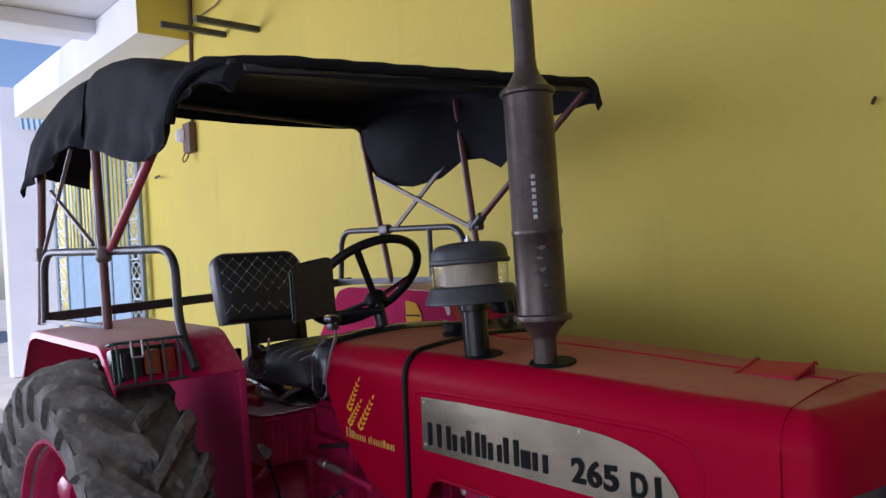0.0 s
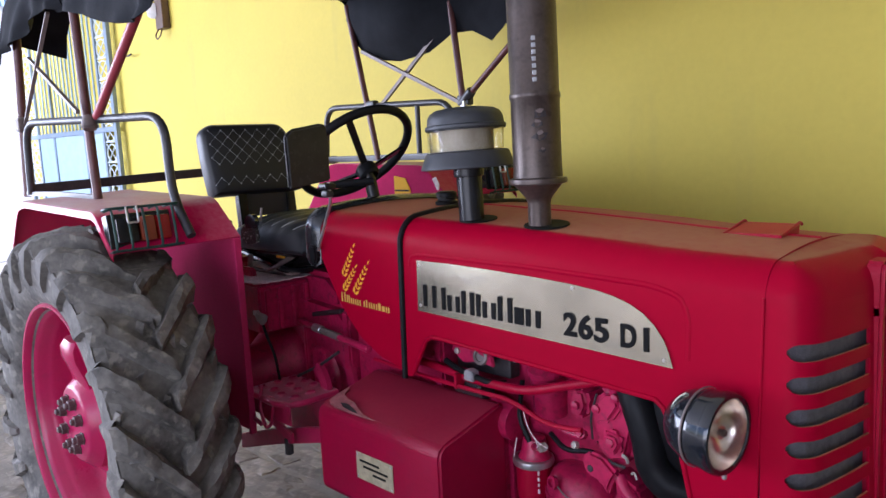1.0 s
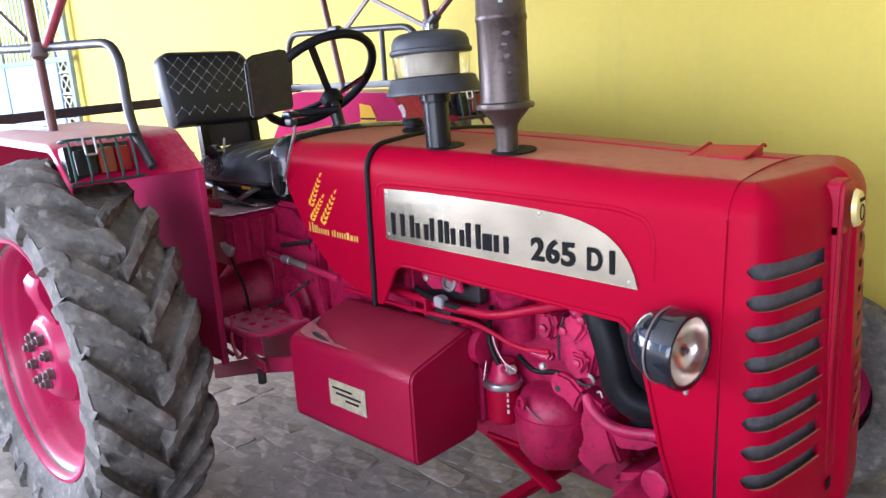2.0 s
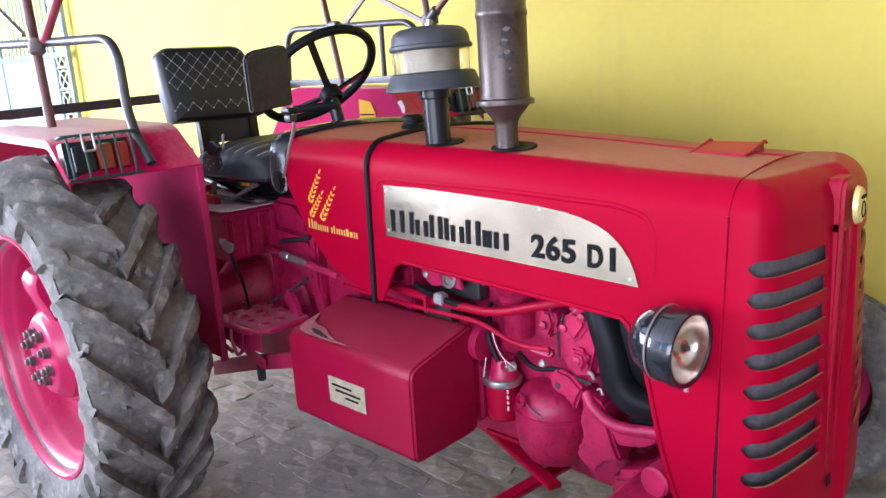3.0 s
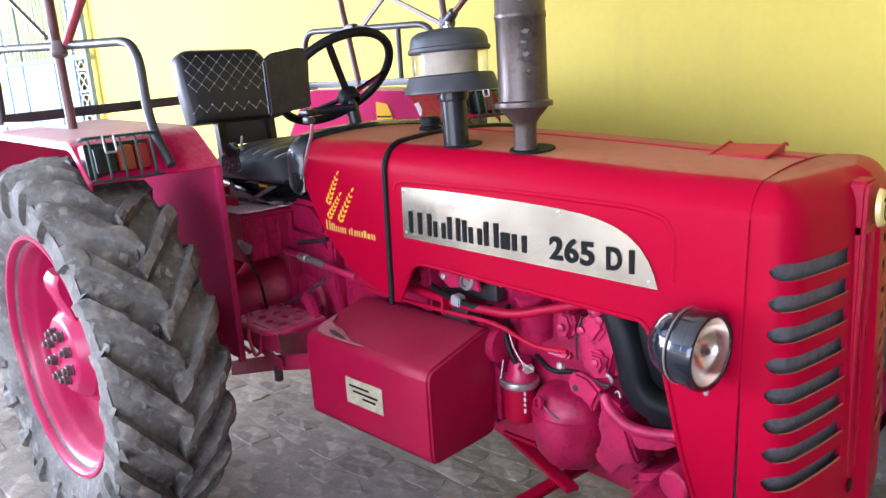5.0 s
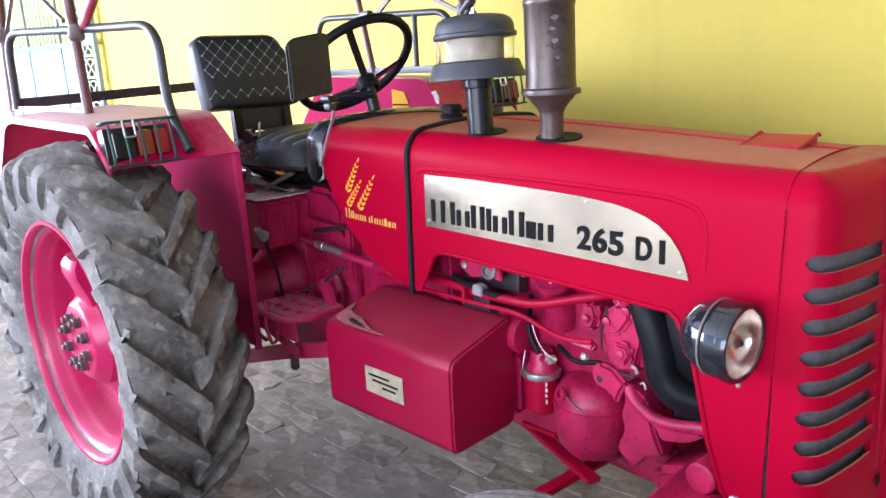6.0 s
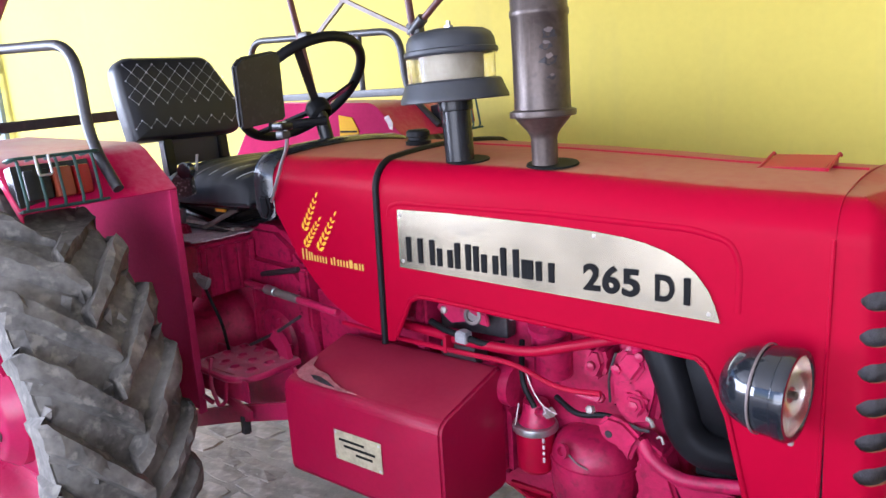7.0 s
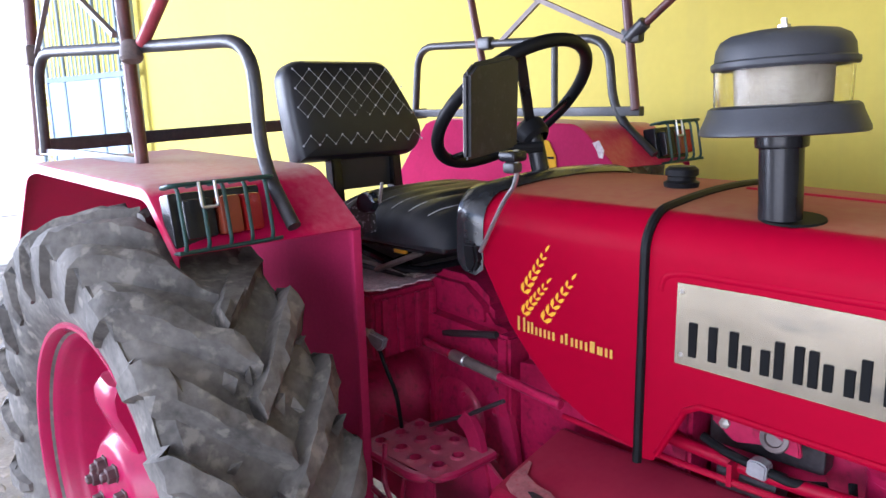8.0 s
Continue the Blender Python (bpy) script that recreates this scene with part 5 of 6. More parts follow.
cast("earth_wire", tube([(1.262, -0.235, 0.655), (1.268, -0.232, 0.640), (1.256, -0.225, 0.632)], 0.0016, 0.01, 6), M_CHIPPED)
cast("bowl_scratch", tube([(1.318, -0.222, 0.545), (1.338, -0.2245, 0.530), (1.365, -0.221, 0.520)], 0.0020, 0.01, 6), M_SILVERBROWN, "worn bare streak")
# Added dark block: the black shadow under the hood, put into colour.
cast("under_hood_shade", box((0.915, -0.165, 0.770), (1.125, -0.12, 0.900), 0.01), M_GREASE_SHADE, "dark block standing in for the shade under the hood")
cast("stay_plate", prism([(0.940, 0.838), (0.955, 0.862), (1.030, 0.858), (1.095, 0.842), (1.100, 0.812), (1.040, 0.818), (0.985, 0.806)], "y", -0.208, -0.196, 0.003))
cast("stay_boss", lathe([(0.026, 0), (0.024, 0.006), (0.016, 0.008), (0.014, 0.003), (0, 0.003)], (1.055, -0.206, 0.836), (0.1, -1, 0.25), 18), M_SILVERBROWN, "bare steel boss")
cast("stay_bolt", lathe([(0.010, 0), (0.010, 0.008), (0.005, 0.010), (0, 0.012)], (0.968, -0.207, 0.838), (0, -1, 0.1), 6), M_SCRAPED)
cast("hose_clamp", prism([(1.026, 0.775), (1.060, 0.772), (1.062, 0.800), (1.044, 0.806), (1.028, 0.802)], "y", -0.250, -0.222, 0.003), M_SILVER, "bare metal hose clamp")
cast("mount_bracket", prism([(1.476, 0.625), (1.500, 0.612), (1.536, 0.595), (1.548, 0.555), (1.566, 0.501), (1.585, 0.461), (1.543, 0.440), (1.511, 0.401), (1.462, 0.427), (1.457, 0.452), (1.477, 0.480), (1.475, 0.517), (1.464, 0.536), (1.478, 0.557), (1.474, 0.600)], "y", -0.205, -0.14, 0.008))
cast("bracket_ear", prism([(1.387, 0.638), (1.412, 0.663), (1.450, 0.658), (1.490, 0.625), (1.476, 0.600), (1.462, 0.560), (1.440, 0.591), (1.398, 0.602)], "y", -0.218, -0.19, 0.008))
cast("bracket_eye", lathe([(0.009, 0), (0.008, 0.001), (0, 0.0011)], (1.416, -0.2185, 0.620), (0, -1, 0), 14), M_GREASE_SHADE)
cast("curved_arm", tube([(1.485, -0.195, 0.612), (1.505, -0.205, 0.586), (1.544, -0.208, 0.561), (1.582, -0.208, 0.553), (1.620, -0.206, 0.556), (1.70, -0.20, 0.570)], 0.015, 0.05, 12))
cast("arm_web", prism([(1.525, 0.570), (1.560, 0.552), (1.650, 0.562), (1.690, 0.548), (1.640, 0.515), (1.575, 0.500), (1.560, 0.530)], "y", -0.205, -0.185, 0.006))
part("front_axle", prism([(1.55, 0.34), (1.86, 0.34), (1.86, 0.46), (1.78, 0.50), (1.62, 0.44), (1.55, 0.42)], "y", -0.20, 0.20, 0.02), M_CAST, tractor, "magenta front axle carrier")
part("axle_beam", box((1.64, -0.70, 0.40), (1.76, 0.70, 0.47), 0.015), M_CAST, tractor)
part("king_pin", rod((1.70, -0.70, 0.28), (1.70, -0.70, 0.53), 0.035, 18), M_CAST, tractor)
part("king_pin", rod((1.70, 0.70, 0.28), (1.70, 0.70, 0.53), 0.035, 18), M_CAST, tractor)
part("pivot_boss", rod((1.72, -0.30, 0.50), (1.73, -0.21, 0.50), 0.035, 18), M_CAST, tractor)
part("drag_link", prism([(-0.02, 0), (0.02, 0), (0.02, 0.36), (-0.02, 0.36)], "z", -0.008, 0.008, 0.003), M_RED, tractor, "flat red steering link").matrix_basis = Matrix.Translation((1.07, -0.075, 0.33)) @ pose(0, 0, 0, 0, 0, -113)
part("drag_link", prism([(-0.02, 0), (0.02, 0), (0.02, 0.36), (-0.02, 0.36)], "z", -0.008, 0.008, 0.003), M_RED, tractor, "flat red steering link").matrix_basis = Matrix.Translation((1.312, -0.40, 0.318)) @ pose(0, 0, 0, 0, 0, -6)
part("link_plate", box((1.075, -0.11, 0.335), (1.20, -0.03, 0.350), 0.004), M_RED, tractor)
part("drag_rod", rod((0.98, -0.05, 0.335), (1.09, -0.085, 0.335), 0.02, 10), M_RED, tractor)
RD = new("radiator")
RD.parent = tractor
part("core", box((1.70, -0.225, 0.47), (1.85, 0.225, 1.12), 0.01), M_RUBBER, RD, "black radiator core")
part("shroud", lathe([(0.21, 0), (0.21, 0.10), (0.20, 0.10), (0.20, 0.0)], (1.58, 0.0, 0.76), (1, 0, 0), 36, close=True), M_RUBBER, RD, "black fan shroud")
part("hose", tube([(1.515, -0.19, 0.855), (1.545, -0.205, 0.80), (1.568, -0.205, 0.735), (1.578, -0.205, 0.670), (1.61, -0.20, 0.63), (1.70, -0.16, 0.61)], 0.039, 0.07, 16), M_RUBBER, RD, "black rubber radiator hose")
# Flat black sheet that fills the gap between engine and nose.
part("black_gap_sheet", box((1.595, -0.180, 0.56), (1.71, -0.172, 0.90), 0.003), M_INK, RD)

# ---- dashboard, steering, mirror ----
rows = []
for x, g, lo in ((0.470, 0.004, 1.062), (0.456, 0.013, 1.050), (0.425, 0.018, 1.058), (0.400, 0.012, 1.078), (0.386, -0.012, 1.10)):
    rows.append(section(x, lo, g))
DB = part("dashboard", sheet(rows, 0.004), M_DASH, tractor, "glossy black dashboard surround")
part("dash_face", prism([(-0.275, 1.09), (0.275, 1.09), (0.275, 1.17), (0.22, 1.222), (-0.22, 1.222), (-0.275, 1.17)], "x", 0.398, 0.404, 0.002), M_BLACK, DB)
part("dash_corner", prism([(0.425, 1.12), (0.462, 1.12), (0.470, 1.08), (0.455, 1.055), (0.435, 1.06)], "y", -0.325, -0.300, 0.006), M_RUBBER, DB)
SW = new("steering_wheel")
SW.parent = tractor
tilt = Matrix.Translation((0.300, -0.012, 1.400)) @ pose(0, 0, 0, 0, -43, 0)
RW = 0.212
part("wheel_rim", tube([tilt @ Vector((RW * math.cos(a), RW * math.sin(a), 0)) for a in [2 * math.pi * k / 48 for k in range(48)]], 0.0155, closed=True, n=14), M_RUBBER, SW, "black steering wheel rim")
hub = tilt @ Vector((0, 0, -0.085))
for a in (-35, 85, 205):
    a = math.radians(a)
    ob = part("spoke", prism([(-0.012, 0), (0.012, 0), (0.012, 1), (-0.012, 1)], "z", -0.004, 0.004), M_BLACK, SW, smooth=False)
    tip = tilt @ Vector((RW * math.cos(a), RW * math.sin(a), 0))
    d = tip - hub
    yv = d.normalized()
    xv = (tilt.to_3x3() @ Vector((-math.sin(a), math.cos(a), 0))).normalized()
    zv = xv.cross(yv)
    m = Matrix((xv, yv, zv)).transposed().to_4x4()
    m.translation = hub
    ob.data.transform(m @ Matrix.Diagonal((1, d.length, 1, 1)))
axis = (tilt.to_3x3() @ Vector((0, 0, 1))).normalized()
part("wheel_hub", lathe([(0.030, -0.03), (0.038, -0.02), (0.038, 0.012), (0.030, 0.022), (0, 0.024)], hub, axis, 20), M_RUBBER, SW)
part("column", rod(hub - axis * 0.01, (hub.x + 0.045, 0, 1.14), 0.022, 14), M_BLACK, SW)
part("column_switch", tube([hub - axis * 0.05, hub - axis * 0.06 + Vector((-0.06, -0.06, 0.005)), hub - axis * 0.06 + Vector((-0.12, -0.13, 0.0))], 0.014, 0.03, 10), M_RUBBER, SW, "black control stalk")
MR = new("rear_mirror")
MR.parent = tractor
m = Matrix.Translation((0.612, -0.424, 1.408)) @ pose(0, 0, 0, 7, 6, 10)
MIRROR = [(-0.084, -0.086), (0.080, -0.092), (0.080, 0.070), (0.058, 0.080), (-0.058, 0.078), (-0.084, 0.062)]
bm = prism(MIRROR, "x", -0.008, 0.008, 0.006, segments=2)
bm.transform(m)
part("mirror_shell", bm, M_DASH2, MR, "black plastic mirror back with scuffs")
bm = prism([(u * 0.9, v * 0.9) for u, v in MIRROR], "x", -0.0105, -0.0085)
bm.transform(m)
part("mirror_glass", bm, M_SILVERGLASS, MR)
part("mirror_clamp", box((0.578, -0.375, 1.300), (0.620, -0.335, 1.320), 0.006), M_BLACK, MR)
part("mirror_clamp", box((0.584, -0.370, 1.278), (0.614, -0.342, 1.299), 0.006), M_BLACKRAIL, MR)
part("mirror_stay", tube([(0.608, -0.356, 1.322), (0.606, -0.350, 1.262), (0.550, -0.330, 1.215), (0.475, -0.318, 1.105)], 0.0048, 0.03, 10), M_STEEL, MR, "bent steel mirror stay")

# ---- driver's seat ----
ST = new("driver_seat")
ST.parent = tractor


def pad(lo, hi, cut, skew, m):
    """A soft cushion with cut upper corners."""
    (y0, z0), (y1, z1) = lo, hi
    out = smoothed([(0, y0 + 0.012, z0), (0, y1 - cut * 0.6, z0), (0, y1, z0 + cut * 0.9), (0, y1 - skew * 0.45, z0 + (z1 - z0) * 0.6), (0, y1 - skew, z1), (0, y0 + cut * 0.45, z1), (0, y0, z1 - cut * 0.4), (0, y0, (z0 + z1) / 2), (0, y0 + 0.012, z0)], 0.04, 5)
    c = Vector((0, (y0 + y1) / 2, (z0 + z1) / 2))
    rows = []
    for x, s in ((-0.045, 0.0), (-0.045, 0.90), (-0.036, 0.97), (-0.018, 1.0), (0.018, 1.0), (0.036, 0.975), (0.046, 0.92), (0.052, 0.75), (0.054, 0.45), (0.055, 0.0)):
        rows.append([m @ (Vector((x, 0, 0)) + c + (Vector((0, p.y, p.z)) - c) * s) for p in out])
    return sheet(rows)


mb = Matrix.Translation((-0.225, -0.020, 1.25)) @ pose(0, 0, 0.012, 0, -10, -4) @ Matrix.Translation((0, 0, -1.25))
part("backrest", pad((-0.295, 1.245), (0.158, 1.522), 0.075, 0.115, mb), M_SEAT, ST, "black quilted leatherette backrest")


def cushion():
    """A plump seat cushion with pleats across it."""
    rows = []
    for i in range(41):
        u = -1 + i / 20
        row = []
        for j in range(29):
            v = -1 + j / 14
            x, y = 0.105 + 0.265 * u * (1 - 0.05 * v * v), -0.055 + 0.265 * v * (1 - 0.10 * max(0.0, u) ** 2)
            rise = max(0.0, (1 - abs(u) ** 3.2) * (1 - abs(v) ** 3.2)) ** 0.55
            pleat = abs(math.sin(math.pi * (u * 4.2 + 0.55 * v * v))) ** 0.4 * 0.017 * rise * (1.0 if abs(v) < 0.88 else 0.2)
            row.append((x, y, 1.100 + 0.094 * rise + 0.022 * abs(v) ** 3 * rise + pleat - 0.010))
        rows.append(row)
    bm = sheet(rows)
    return bm


part("cushion", cushion(), M_SEAT, ST, "black leatherette seat cushion with pleats", angle=70)
threads = bmesh.new()
for k in range(-3, 4):
    line = []
    for j in range(-11, 12):
        v = j / 13
        u = (k - 0.55 * v * v) / 4.2
        rise = max(0.0, (1 - abs(u) ** 3.2) * (1 - abs(v) ** 3.2)) ** 0.55
        line.append((0.105 + 0.265 * u * (1 - 0.05 * v * v), -0.055 + 0.265 * v * (1 - 0.10 * max(0.0, u) ** 2), 1.0975 + 0.094 * rise + 0.022 * abs(v) ** 3 * rise))
    tube(line, 0.0013, n=5, into=threads)
tagged(part("seat_piping", threads, M_STITCH, ST, "grey thread between the pleats"), kind="stuff")
part("cushion_base", box((-0.155, -0.292, 1.072), (0.335, 0.185, 1.100), 0.013, segments=3), M_SEAT, ST)
part("seat_tub", prism([(-0.19, 0.985), (0.06, 0.975), (0.10, 1.02), (0.10, 1.052), (-0.19, 1.060)], "y", -0.18, 0.15, 0.012), M_GREASE_SHADE, ST)
# diamond stitching: dots and threads
dots = bmesh.new()


def quilted(y, z):
    return -0.283 < y < 0.150 - 0.115 * max(0.0, (z - 1.32) / 0.20) and (1.262 < z < 1.322 or 1.352 < z < 1.512)


for r in range(-1, 11):
    for c in range(11):
        y, z = -0.300 + 0.0505 * c + (0.025 if r % 2 else 0), 1.259 + 0.026 * r
        if not quilted(y, z):
            continue
        p = Vector((0.0545, y, z))
        bmesh.ops.create_icosphere(dots, subdivisions=1, radius=0.0031, matrix=Matrix.Translation(mb @ p))
        for sgn in (-1, 1):
            q = Vector((0.0545, y + sgn * 0.02525, z + 0.026))
            if quilted(q.y, q.z):
                tube([mb @ p, mb @ q], 0.0005, n=4, into=dots)
tagged(part("stitching", dots, M_STITCH, ST, "grey diamond stitching"), kind="stuff")
part("back_stay", prism([(-0.235, 1.03), (-0.19, 1.03), (-0.215, 1.30), (-0.25, 1.30)], "y", -0.20, -0.165, 0.004), M_BLACK, ST)
part("back_stay", prism([(-0.235, 1.03), (-0.19, 1.03), (-0.215, 1.30), (-0.25, 1.30)], "y", 0.02, 0.055, 0.004), M_BLACK, ST)
part("back_pan", box((-0.245, -0.17, 1.17), (-0.225, 0.03, 1.27), 0.006), M_PLASTIC, ST)
part("seat_pan", box((-0.18, -0.25, 1.052), (0.22, 0.17, 1.072), 0.008), M_BLACK, ST)
part("seat_frame", tube([(-0.22, -0.20, 1.04), (0.0, -0.225, 1.02), (0.14, -0.22, 0.990), (0.16, 0.10, 0.990), (-0.20, 0.10, 1.04)], 0.013, 0.06, 10), M_BLACK, ST)
part("seat_frame", tube([(-0.20, -0.19, 0.955), (0.05, -0.205, 1.0), (0.16, -0.20, 1.045)], 0.012, 0.05, 10), M_BLACK, ST)
part("seat_link", rod((0.02, -0.24, 0.985), (0.20, -0.235, 1.055), 0.008, 8), M_SILVERBROWN, ST)
part("seat_link", rod((0.12, 0.06, 0.975), (0.24, 0.05, 1.060), 0.010, 8), M_BLACK, ST)
part("frame_bracket", prism([(0.17, 1.030), (0.27, 1.045), (0.30, 1.070), (0.17, 1.072)], "y", -0.10, 0.02, 0.003), M_SILVERBROWN, ST)
part("seat_frame", tube([(-0.10, -0.30, 0.86), (-0.11, -0.29, 1.0), (-0.18, -0.27, 1.10), (-0.22, -0.25, 1.16)], 0.015, 0.05, 10), M_BLACK, ST)
part("seat_spring", prism([(-0.15, 0.992), (0.15, 0.978), (0.15, 0.988), (-0.15, 1.004)], "y", -0.22, 0.08, 0.003), M_SCRAPED, ST, "worn seat suspension plate")
part("seat_plate", box((-0.16, -0.22, 0.972), (0.10, 0.10, 0.984), 0.004), M_GREASE_SHADE, ST)
part("damper", rod((-0.11, -0.245, 0.88), (-0.055, -0.26, 1.045), 0.010, 10), M_STEEL, ST)
part("height_knob", lathe([(0, 0), (0.022, 0.003), (0.028, 0.014), (0.024, 0.028), (0, 0.036)], (0.150, -0.345, 1.185), (0.3, -1, 0.15), 18), M_LAMPBLACK, ST, "black round knob")
part("worn_hinge", prism([(0.04, 1.155), (0.12, 1.205), (0.145, 1.165), (0.15, 1.115), (0.09, 1.10), (0.04, 1.115)], "y", -0.345, -0.330, 0.004), M_WORN, ST, "scuffed seat side trim")
part("hinge_pin", rod((0.16, -0.330, 1.185), (0.172, -0.330, 1.232), 0.004, 8), M_STEEL, ST)
part("frame_tag", box((0.10, -0.245, 1.043), (0.145, -0.235, 1.054), 0.002), M_YELLOW, ST)

# ---- canopy ----
CA = new("canopy")
CA.parent = tractor
TUBES = [((-0.316, -0.69, 1.26), (-0.362, -0.69, 2.14), 0.0165), ((-0.885, -0.76, 1.29), (-0.845, -0.74, 1.95), 0.0165),
         ((-0.372, 0.64, 1.36), (-0.545, 0.64, 2.10), 0.0145), ((0.235, 0.64, 1.37), (0.140, 0.64, 2.14), 0.0145),
         ((-0.36, -0.69, 2.13), (-0.53, 0.63, 2.13), 0.0145), ((0.71, -0.66, 1.985), (0.86, 0.60, 2.040), 0.0145), ((-0.36, -0.69, 2.12), (0.70, -0.68, 2.00), 0.0125)]
# Roof tubes are black, not rust red: the canopy's shade put into colour.
for a, b, r in TUBES:
    part("frame_tube", rod(a, b, r, 12), M_BLACKRAIL if a[2] > 1.9 else M_BROWN, CA)
part("strut", rod((-0.243, -0.69, 1.565), (0.36, -0.69, 1.972), 0.0155, 12), M_STRUT, CA, "faded red diagonal strut")
part("strut", rod((0.225, 0.64, 1.60), (0.85, 0.60, 2.035), 0.0125, 12), M_BROWN, CA)
part("strut_joint", rod((0.205, 0.64, 1.585), (0.265, 0.637, 1.632), 0.021, 12), M_BLACKRAIL, CA)
for a, b in (((0.195, 0.632, 1.590), (-0.440, 0.632, 1.873)), ((-0.345, 0.648, 1.608), (0.10, 0.648, 1.915))):
    part("flat_brace", tube([a, b], 0.011, 0, 4), M_SILVERBROWN, CA, "flat grey-brown cross brace")
for a, b in (((-0.70, -0.75, 1.81), (-0.285, -0.735, 1.585)), ((-0.80, -0.76, 1.575), (-0.46, -0.74, 1.94))):
    part("flat_brace", tube([a, b], 0.009, 0, 4), M_SILVERBROWN, CA)
part("clamp", box((-0.435, 0.625, 1.592), (-0.37, 0.665, 1.640), 0.012), M_BLACKRAIL, CA)
part("clamp", box((0.180, 0.625, 1.572), (0.250, 0.665, 1.620), 0.012), M_BLACKRAIL, CA)
part("clamp", lathe([(0.016, 0), (0.024, 0.015), (0.027, 0.04), (0.022, 0.048), (0, 0.049)], (-0.275, -0.705, 1.572), (0.25, -0.1, -1), 16), M_SILVERBROWN, CA, "faded clamp cup")
part("clamp", box((-0.86, -0.785, 1.545), (-0.81, -0.74, 1.60), 0.012), M_SILVERBROWN, CA)


def yaw(x, y):
    """The canopy sits slightly askew: its near front corner and its far back corner are further back."""
    front = 0.17 * (y - 0.57) / 1.3 * min(1.0, max(0.0, (x - 0.2) / 0.65))
    return front - 0.14 * min(1.0, max(0.0, (-x - 0.05) / 0.3)) * min(1.0, max(0.0, (y + 0.7) / 1.3))


def cloth():
    """Stations along the roof: x, roof height, near and far half width, how far each side hangs."""
    st = [(0.884, 1.975, 0.690, 0.60, 0.050, 0.030), (0.876, 2.002, 0.715, 0.635, 0.060, 0.045), (0.80, 2.018, 0.72, 0.64, 0.060, 0.06), (0.62, 2.034, 0.715, 0.635, 0.085, 0.09), (0.54, 2.042, 0.718, 0.638, 0.120, 0.12), (0.50, 2.046, 0.72, 0.64, 0.180, 0.15),
          (0.44, 2.056, 0.725, 0.64, 0.228, 0.22), (0.36, 2.070, 0.725, 0.65, 0.265, 0.275), (0.26, 2.108, 0.72, 0.65, 0.301, 0.258), (0.14, 2.145, 0.712, 0.65, 0.330, 0.285), (0.0, 2.180, 0.71, 0.65, 0.340, 0.375),
          (-0.15, 2.202, 0.71, 0.65, 0.314, 0.414), (-0.28, 2.208, 0.712, 0.65, 0.288, 0.393), (-0.37, 2.202, 0.705, 0.65, 0.267, 0.302), (-0.405, 2.175, 0.705, 0.65, 0.24, 0.22), (-0.415, 2.14, 0.705, 0.65, 0.205, 0.16), (-0.42, 2.095, 0.705, 0.65, 0.16, 0.10)]
    fine = []
    for a, b in zip(st, st[1:]):
        for k in range(3):
            t = k / 3
            fine.append([u + (v - u) * t for u, v in zip(a, b)])
    fine.append(list(st[-1]))
    rows = []
    for x, z, wn, wf, dn, df in fine:
        row = []
        lift = 0.030 + 0.042 * min(1.0, max(0.0, x / 0.7))
        for k in range(13):
            t = 1 - k / 12
            fold = 0.010 * math.sin(x * 31 + t * 4) * t + 0.022 * noise.noise(Vector((x * 7, t * 3, 1)))
            row.append((x + 0.012 * math.sin(t * 7 + x * 9) * t, -wn - 0.022 * t - fold * t, z - 0.055 - max(0.0, dn - 0.055) * t))
        for k in range(1, 6):
            a = math.pi / 2 * k / 6
            row.append((x, -wn + 0.055 * (1 - math.cos(a)), z - 0.055 + 0.055 * math.sin(a)))
        for k in range(0, 21):
            t = k / 20
            y = -wn + 0.055 + (wn + wf - 0.11) * t
            sag = -0.018 * math.sin(math.pi * t) * (0.5 + 0.5 * math.cos((x + 0.36) * 5.2))
            row.append((x, y, z + lift * t + sag + 0.004 * noise.noise(Vector((x * 5, y * 5, 0)))))
        for k in range(1, 6):
            a = math.pi / 2 * (1 - k / 6)
            row.append((x, wf - 0.055 * (1 - math.cos(a)), z + lift - 0.055 + 0.055 * math.sin(a)))
        for k in range(13):
            t = k / 12
            belly = 0.10 * math.sin(math.pi * t) * max(0.0, 1 - abs(x + 0.1) / 0.35)
            row.append((x, wf + 0.012 * t - belly + 0.012 * noise.noise(Vector((x * 8, t * 3, 4))) * t, z + lift * (1 - 0.5 * t) - 0.055 - max(0.0, df - 0.055) * t))
        rows.append([(u + yaw(u, v), v, w) for u, v, w in row])
    return sheet(rows, 0.003)


